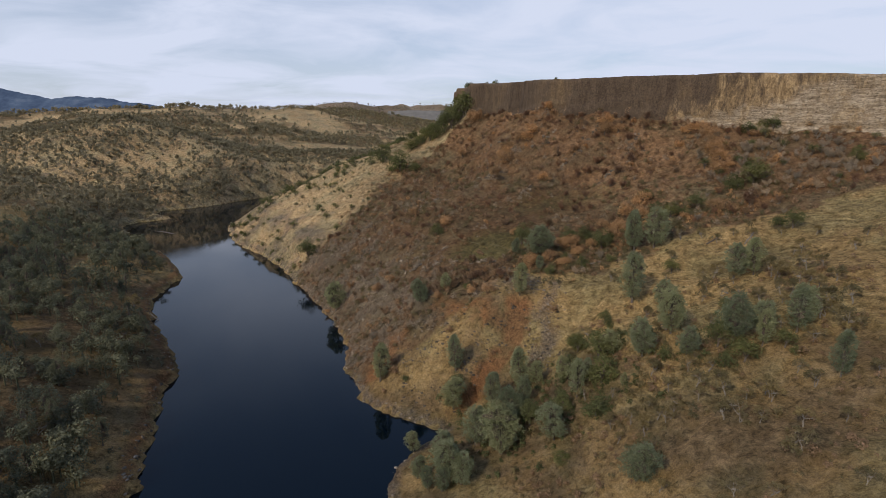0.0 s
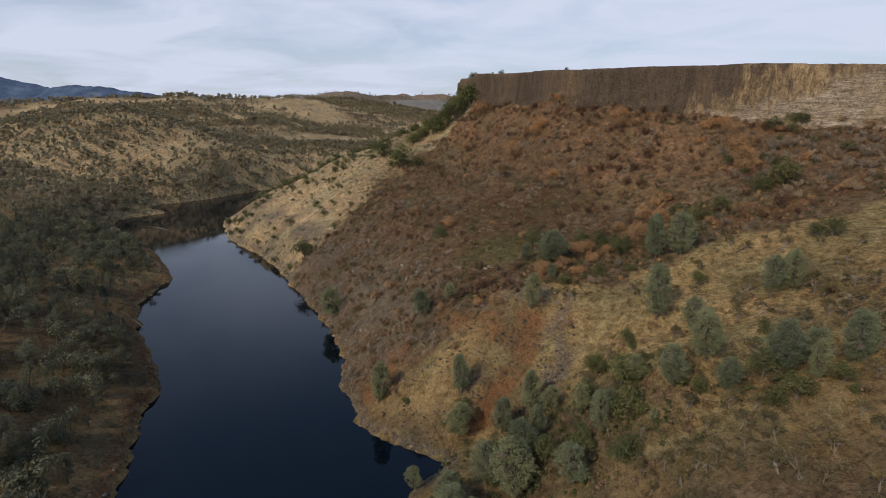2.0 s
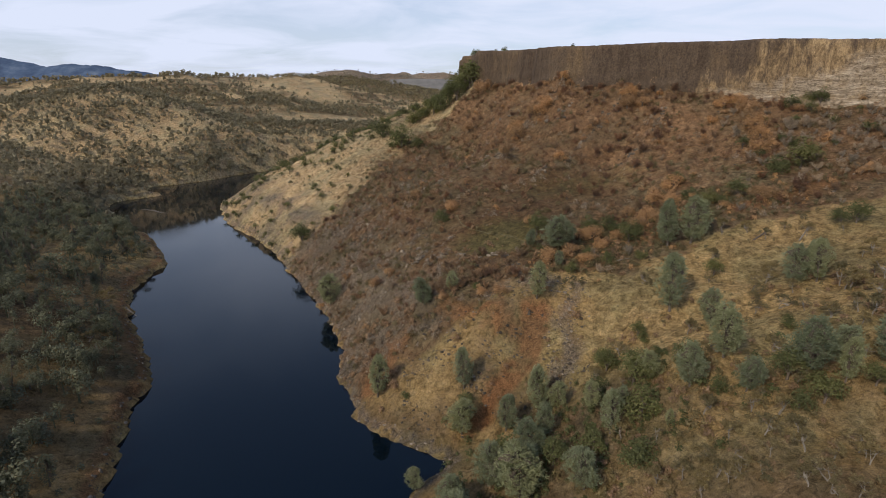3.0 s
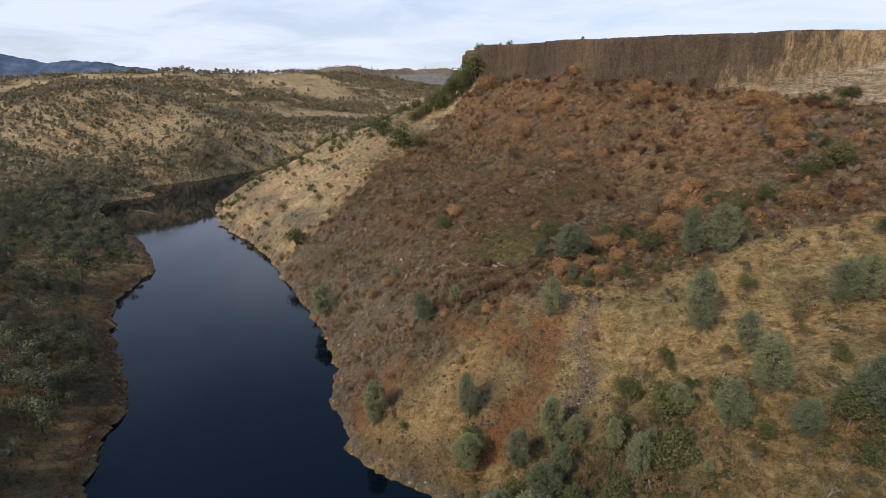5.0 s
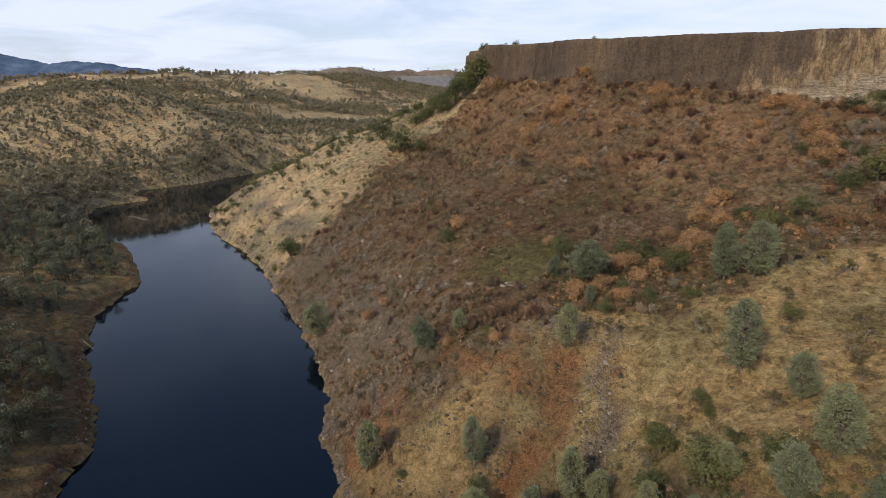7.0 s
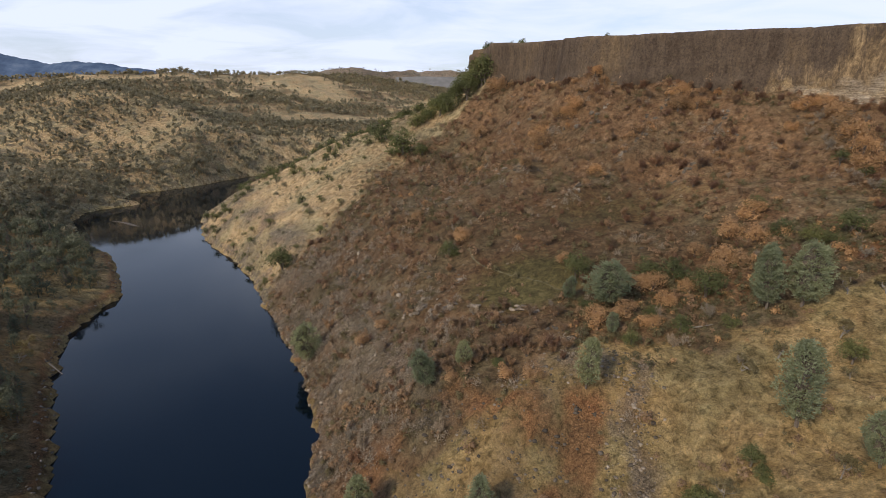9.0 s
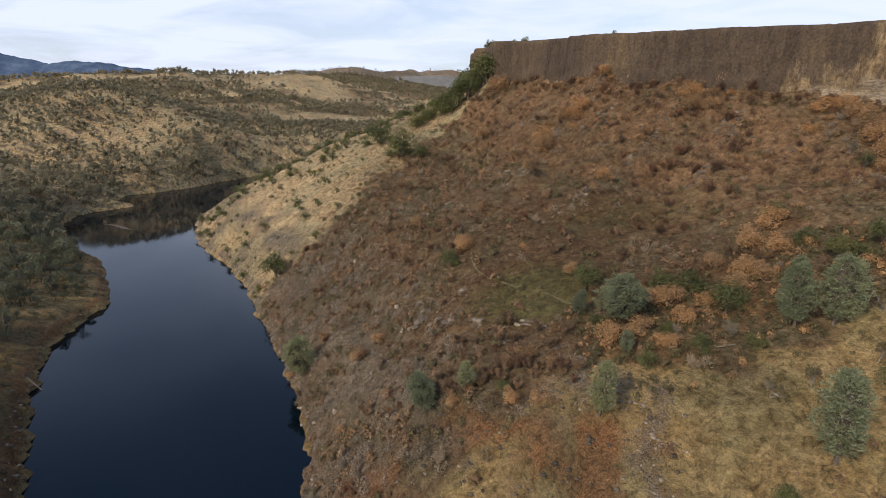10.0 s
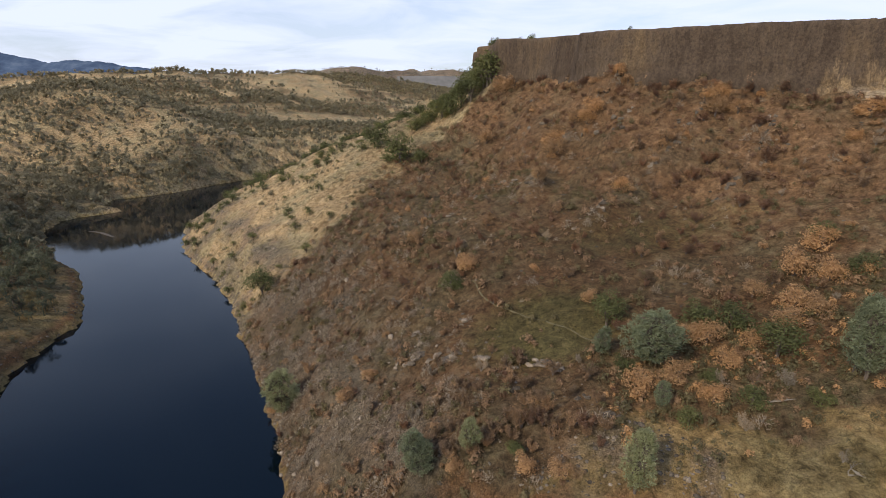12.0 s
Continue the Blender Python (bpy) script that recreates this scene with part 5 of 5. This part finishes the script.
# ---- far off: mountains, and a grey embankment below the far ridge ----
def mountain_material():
    m, n, l, b = mat("haze_blue_mountain")
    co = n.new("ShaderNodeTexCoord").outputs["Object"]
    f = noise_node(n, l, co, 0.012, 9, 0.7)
    # dark forest turned blue: the haze of distance is put into this colour
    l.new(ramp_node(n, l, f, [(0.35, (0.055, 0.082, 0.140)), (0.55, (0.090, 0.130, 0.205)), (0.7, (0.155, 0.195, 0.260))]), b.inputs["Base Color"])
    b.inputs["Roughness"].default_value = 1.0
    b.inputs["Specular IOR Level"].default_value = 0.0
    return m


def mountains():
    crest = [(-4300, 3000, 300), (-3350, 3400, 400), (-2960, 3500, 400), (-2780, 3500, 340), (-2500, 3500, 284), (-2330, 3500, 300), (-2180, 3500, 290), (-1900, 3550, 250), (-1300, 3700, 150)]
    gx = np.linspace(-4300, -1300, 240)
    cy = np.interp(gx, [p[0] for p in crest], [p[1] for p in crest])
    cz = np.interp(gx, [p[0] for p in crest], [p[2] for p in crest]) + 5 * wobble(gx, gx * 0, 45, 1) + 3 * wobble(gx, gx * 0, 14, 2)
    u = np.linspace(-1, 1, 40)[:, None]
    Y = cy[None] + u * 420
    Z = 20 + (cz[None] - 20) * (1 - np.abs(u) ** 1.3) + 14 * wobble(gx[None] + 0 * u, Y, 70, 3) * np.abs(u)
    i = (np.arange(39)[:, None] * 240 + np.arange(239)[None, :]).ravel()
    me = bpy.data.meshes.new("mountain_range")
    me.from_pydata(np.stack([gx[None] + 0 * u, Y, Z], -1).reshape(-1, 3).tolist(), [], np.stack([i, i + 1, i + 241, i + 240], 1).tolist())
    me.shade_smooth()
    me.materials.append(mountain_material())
    return tagged(new("backdrop_mountains", me), "forested mountains on the horizon, coloured blue for haze", "mountains", kind="structure")


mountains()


def embankment():
    m, n, l, b = mat("grey_embankment")
    co = n.new("ShaderNodeTexCoord").outputs["Object"]
    f = noise_node(n, l, co, 0.03, 7, 0.65)
    l.new(ramp_node(n, l, f, [(0.3, (0.125, 0.122, 0.118)), (0.7, (0.205, 0.20, 0.19))]), b.inputs["Base Color"])
    b.inputs["Roughness"].default_value = 1.0
    gx, u = np.linspace(-235, 40, 60), np.linspace(0, 1, 12)[:, None]
    Y = 2180 + 170 * np.minimum(u * 1.12, 1) + 40 * np.maximum(u - 0.9, 0) + 0 * gx[None]
    Z = 85 + 92 * np.minimum(u * 1.12, 1) + 1.2 * wobble(gx[None] + 0 * u, Y, 30, 4) - 0.02 * np.abs(gx[None] + 100)
    i = (np.arange(11)[:, None] * 60 + np.arange(59)[None, :]).ravel()
    me = bpy.data.meshes.new("embankment")
    me.from_pydata(np.stack([gx[None] + 0 * u, Y, Z], -1).reshape(-1, 3).tolist(), [], np.stack([i, i + 1, i + 61, i + 60], 1).tolist())
    me.materials.append(m)
    return tagged(new("embankment", me), "pale grey earth dam below the far ridge", "dam", kind="structure")


embankment()


# ---- a footpath over the bench, fallen trunks, boulders ----
def footpath():
    m, n, l, b = mat("trodden_earth")
    co = n.new("ShaderNodeTexCoord").outputs["Object"]
    f = noise_node(n, l, co, 1.5, 6, 0.7)
    l.new(ramp_node(n, l, f, [(0.3, (0.12, 0.105, 0.058)), (0.7, (0.18, 0.155, 0.088))]), b.inputs["Base Color"])
    b.inputs["Roughness"].default_value = 1.0
    pts = [Vector(p) for p in [(-4, 292), (4, 284), (8, 275), (14, 270), (24, 260), (33, 251), (39, 245)]]
    line = [a.lerp(c, t / 12) for a, c in zip(pts, pts[1:]) for t in range(12)]
    sh = Shape()
    for k, p in enumerate(line):
        d = (line[min(k + 1, len(line) - 1)] - line[max(k - 1, 0)]).normalized()
        w = 0.16 + 0.07 * math.sin(k * 1.7)
        for s in (-1, 0, 1):
            q = p + Vector((-d.y, d.x)) * s * w + Vector((0.25 * math.sin(k * 0.6), 0.2 * math.cos(k * 0.45)))
            sh.v.append(Vector((q.x, q.y, on_ground(q.x, q.y) + (0.10 if s == 0 else 0.05))))
    for k in range(len(line) - 1):
        for j in (0, 1):
            sh.f.append((3 * k + j, 3 * k + j + 1, 3 * k + j + 4, 3 * k + j + 3))
    return tagged(new("path", sh.mesh("path", m)), "narrow trodden footpath over the green bench", "path", kind="structure")


def fallen_trunk(a, b, radius, bark, label):
    rng = random.Random(int(a[0] * 7 + a[1]))
    root = new("fallen_trunk")
    p, q = (Vector((c[0], c[1], on_ground(*c) + radius * 0.8)) for c in (a, b))
    root.location = p
    stem = Shape()
    pts = [p.lerp(q, t) + Vector((0, 0, 0.06 * math.sin(t * 9))) - p for t in (0, 0.25, 0.5, 0.75, 1)]
    stem.tube(pts, [radius, radius * 0.9, radius * 0.8, radius * 0.65, radius * 0.4], 8)
    part("trunk", stem.mesh("fallen_trunk_stem", bark), root)
    for k in range(3):
        twig = Shape()
        o = pts[1 + k]
        twig.tube([o, o + Vector((rng.uniform(-1, 1), rng.uniform(-1, 1), rng.uniform(0.2, 0.9)))], [radius * 0.35, radius * 0.12], 5)
        part("branch", twig.mesh("fallen_trunk_branch", bark), root)
    return tagged(root, label, "log")


def boulder(x, y, size, label, flat=1.0, material=M_STONE):
    rng = random.Random(int(x * 13 + y * 7))
    bm = bmesh.new()
    bmesh.ops.create_icosphere(bm, subdivisions=2, radius=0.5)
    k = Vector((rng.uniform(0.8, 1.3), rng.uniform(0.6, 1.0) * flat, rng.uniform(0.5, 0.8))) * size
    cuts = [(rand_dir(rng), rng.uniform(0.30, 0.42)) for _ in range(7)]
    for v in bm.verts:
        for d, h in cuts:
            over = v.co.dot(d) - h
            if over > 0:
                v.co -= d * over
        v.co = Vector((v.co.x * k.x, v.co.y * k.y, v.co.z * k.z))
    me = bpy.data.meshes.new("boulder")
    bm.to_mesh(me)
    bm.free()
    me.materials.append(material)
    ob = new("boulder", me)
    ob.matrix_basis = pose(x, y, on_ground(x, y) + 0.12 * size, rng.uniform(-15, 15), rng.uniform(-15, 15), rng.uniform(0, 360))
    return tagged(ob, label, "boulder", "boulders of the bank")


def outcrop(x, y, size, blocks, material, label, group, steep=0.55):
    """A ledge of broken rock: angular blocks that lie against one another, sunk into the slope."""
    rng = random.Random(int(x * 31 + y * 17))
    root = new("rock_outcrop")
    root.location = (x, y, on_ground(x, y))
    turn = rng.uniform(-0.5, 0.5)
    for k in range(blocks):
        ox, oy = rng.uniform(-1, 1) * size, rng.uniform(-0.35, 0.35) * size
        px, py = ox * math.cos(turn) - oy * math.sin(turn), ox * math.sin(turn) + oy * math.cos(turn)
        w = Vector((rng.uniform(0.5, 1.0), rng.uniform(0.35, 0.7), rng.uniform(0.5, 1.0) * steep)) * size * 0.62
        bm = bmesh.new()
        for _ in range(13):
            d = rand_dir(rng)
            m = max(abs(d.x), abs(d.y), abs(d.z)) ** 0.7
            bm.verts.new((d.x / m * w.x, d.y / m * w.y, d.z / m * w.z))
        bmesh.ops.convex_hull(bm, input=bm.verts)
        bmesh.ops.delete(bm, geom=[v for v in bm.verts if not v.link_faces], context="VERTS")
        me = bpy.data.meshes.new("rock_block")
        bm.to_mesh(me)
        bm.free()
        me.materials.append(material)
        ob = part("block", me, root)
        ob.matrix_basis = Matrix.LocRotScale((px, py, on_ground(x + px, y + py) - root.location.z + w.z * 0.35), Euler((rng.uniform(-0.3, 0.3), rng.uniform(-0.3, 0.3), turn + rng.uniform(-0.5, 0.5))), None)
    return tagged(root, label, "rock", group)


footpath()
for x, y, size in [(-13, 258, 2.2), (-8, 256, 1.6), (-2, 254, 2.4), (5, 250, 2.0), (13, 244, 1.6), (20, 243, 2.2), (23, 240, 1.5), (-17, 262, 1.5), (-20, 268, 1.8), (-14, 272, 1.4)]:
    outcrop(x, y, size * 1.25, 6, M_TAN, "pale tan ledge of broken rock on the bluff's edge", "ledges of the bluff", 0.42)
for x, y, size in [(18, 367, 2.6), (23, 361, 3.2), (25, 355, 2.0), (6, 354, 2.2), (-4, 342, 2.0), (12, 372, 1.8), (1, 330, 1.6), (-14, 331, 1.5)]:
    outcrop(x, y, size * 1.2, 6, M_STONE, "grey-brown rock ledge breaking through the brush", "ledges of the talus", 0.4)
for x, y, size in [(12, 234, 1.5), (20, 230, 1.7), (26, 226, 1.6), (31, 220, 1.9), (36, 217, 1.6), (40, 214, 1.3)]:
    outcrop(x, y, size, 5, M_SLAB, "dark broken rock on the rim above the orange soil", "ledges of the bluff", 0.5)
for x, y in [(-0.8, 267), (0.2, 266.7), (1.2, 266.4), (2.2, 266)]:
    outcrop(x, y, 0.75, 2, M_TAN, "small pale stone in a short row on the bench", "row of pale stones", 0.7)
crag = random.Random(19)
for line in RIBS:
    for a, b in zip(line, line[1:]):
        for k in range(max(1, int(math.dist(a, b) / 6))):
            t = crag.random()
            outcrop(a[0] + (b[0] - a[0]) * t + crag.uniform(-2, 2), a[1] + (b[1] - a[1]) * t + crag.uniform(-2, 2), crag.uniform(1.2, 2.6), 4, M_SLAB if crag.random() < 0.7 else M_STONE, "dark slab of rock on a rib of the talus", "rocks of the ribs", 0.7)
for k in range(46):
    a, b = EDGE_R[15 + k % 6], EDGE_R[16 + k % 6]
    t, inland = crag.random(), 3 + 26 * crag.random() ** 2
    px, py = a[0] + (b[0] - a[0]) * t + inland * 0.8, a[1] + (b[1] - a[1]) * t + inland * 0.45
    outcrop(px, py, crag.uniform(1.0, 2.4), 4, M_STONE, "grey weathered rock ledge on the dry spur", "ledges of the spur", 0.4)
for line in RIBS[:2]:
    for a, b in zip(line, line[1:]):
        for k in range(2):
            t = crag.random()
            plant_sapling(a[0] + (b[0] - a[0]) * t + crag.uniform(-2.5, 2.5), a[1] + (b[1] - a[1]) * t + crag.uniform(-2.5, 2.5), crag.uniform(3.5, 6.0), "low oak in orange-brown autumn leaf on the talus", "oak", "autumn oaks of the slope", crag)


def shoal():
    """A low bar of mud and stones that just clears the water."""
    sh = Shape()
    a, b = Vector((-290, 519)), Vector((-256, 503))
    d = (b - a).normalized(); side = Vector((-d.y, d.x))
    for k in range(25):
        t = k / 24
        w = (2.6 * math.sin(math.pi * t) ** 0.7 + 0.15) * (1 + 0.35 * math.sin(k * 1.9))
        c = a.lerp(b, t) + side * 1.6 * math.sin(t * 5)
        for j in range(5):
            u = j / 2 - 1
            q = c + side * u * w
            sh.v.append(Vector((q.x, q.y, 0.42 * (1 - u * u) * (0.7 + 0.3 * math.sin(k * 2.3)) - 0.16)))
    sh.f = [(k * 5 + j, k * 5 + j + 1, k * 5 + j + 6, k * 5 + j + 5) for k in range(24) for j in range(4)]
    return tagged(new("shoal", sh.mesh("shoal", M_SLAB)), "low bar of grey mud and stones in the lake", "shoal", kind="structure")


shoal()
fallen_trunk((-262, 505), (-256, 509), 0.22, M_PALE, "pale snag stranded on the shoal")
fallen_trunk((63, 220), (68, 219), 0.22, M_PALE, "pale barkless trunk lying beside the ravine")
fallen_trunk((107, 209), (114, 213), 0.30, M_BARK, "dark fallen trunk lying on dry grass")
fallen_trunk((119, 203), (125, 208), 0.25, M_PALE, "grey fallen trunk lying on dry grass")
fallen_trunk((-197, 381), (-193, 375), 0.2, M_BARK, "dark trunk washed up at the waterline")
fallen_trunk((-157, 268), (-148, 266), 0.22, M_PALE, "pale trunk lying from the bank into the water")
fallen_trunk((-176, 345), (-170, 343), 0.18, M_BARK, "dark dead trunk leaning over the water")
ROCKS = [(1, 268), (-14, 259), (-12, 265), (-19, 260), (-16, 258), (-7, 256), (-3, 254), (6, 249), (-30, 265), (-33, 253), (-22, 274), (-33, 305), (19, 246), (24, 242),
         (-23, 291), (21, 352), (-23, 364), (-56, 378), (26, 356), (-40, 300), (-45, 320), (-27, 245), (-38, 240)]
for k, (x, y) in enumerate(ROCKS):
    boulder(x, y, (2.6, 1.7, 2.2, 1.4, 1.9)[k % 5], "weathered pale grey boulder half sunk in the stony bank")
for k, (x, y) in enumerate([(69, 368), (71, 364), (62, 366), (56, 371), (42, 436), (37, 410), (43, 402)]):
    boulder(x, y, (4.2, 3.4, 3.8, 3.0)[k % 4], "long slab of brown rock leaning on the talus slope", 0.4, M_SLAB)
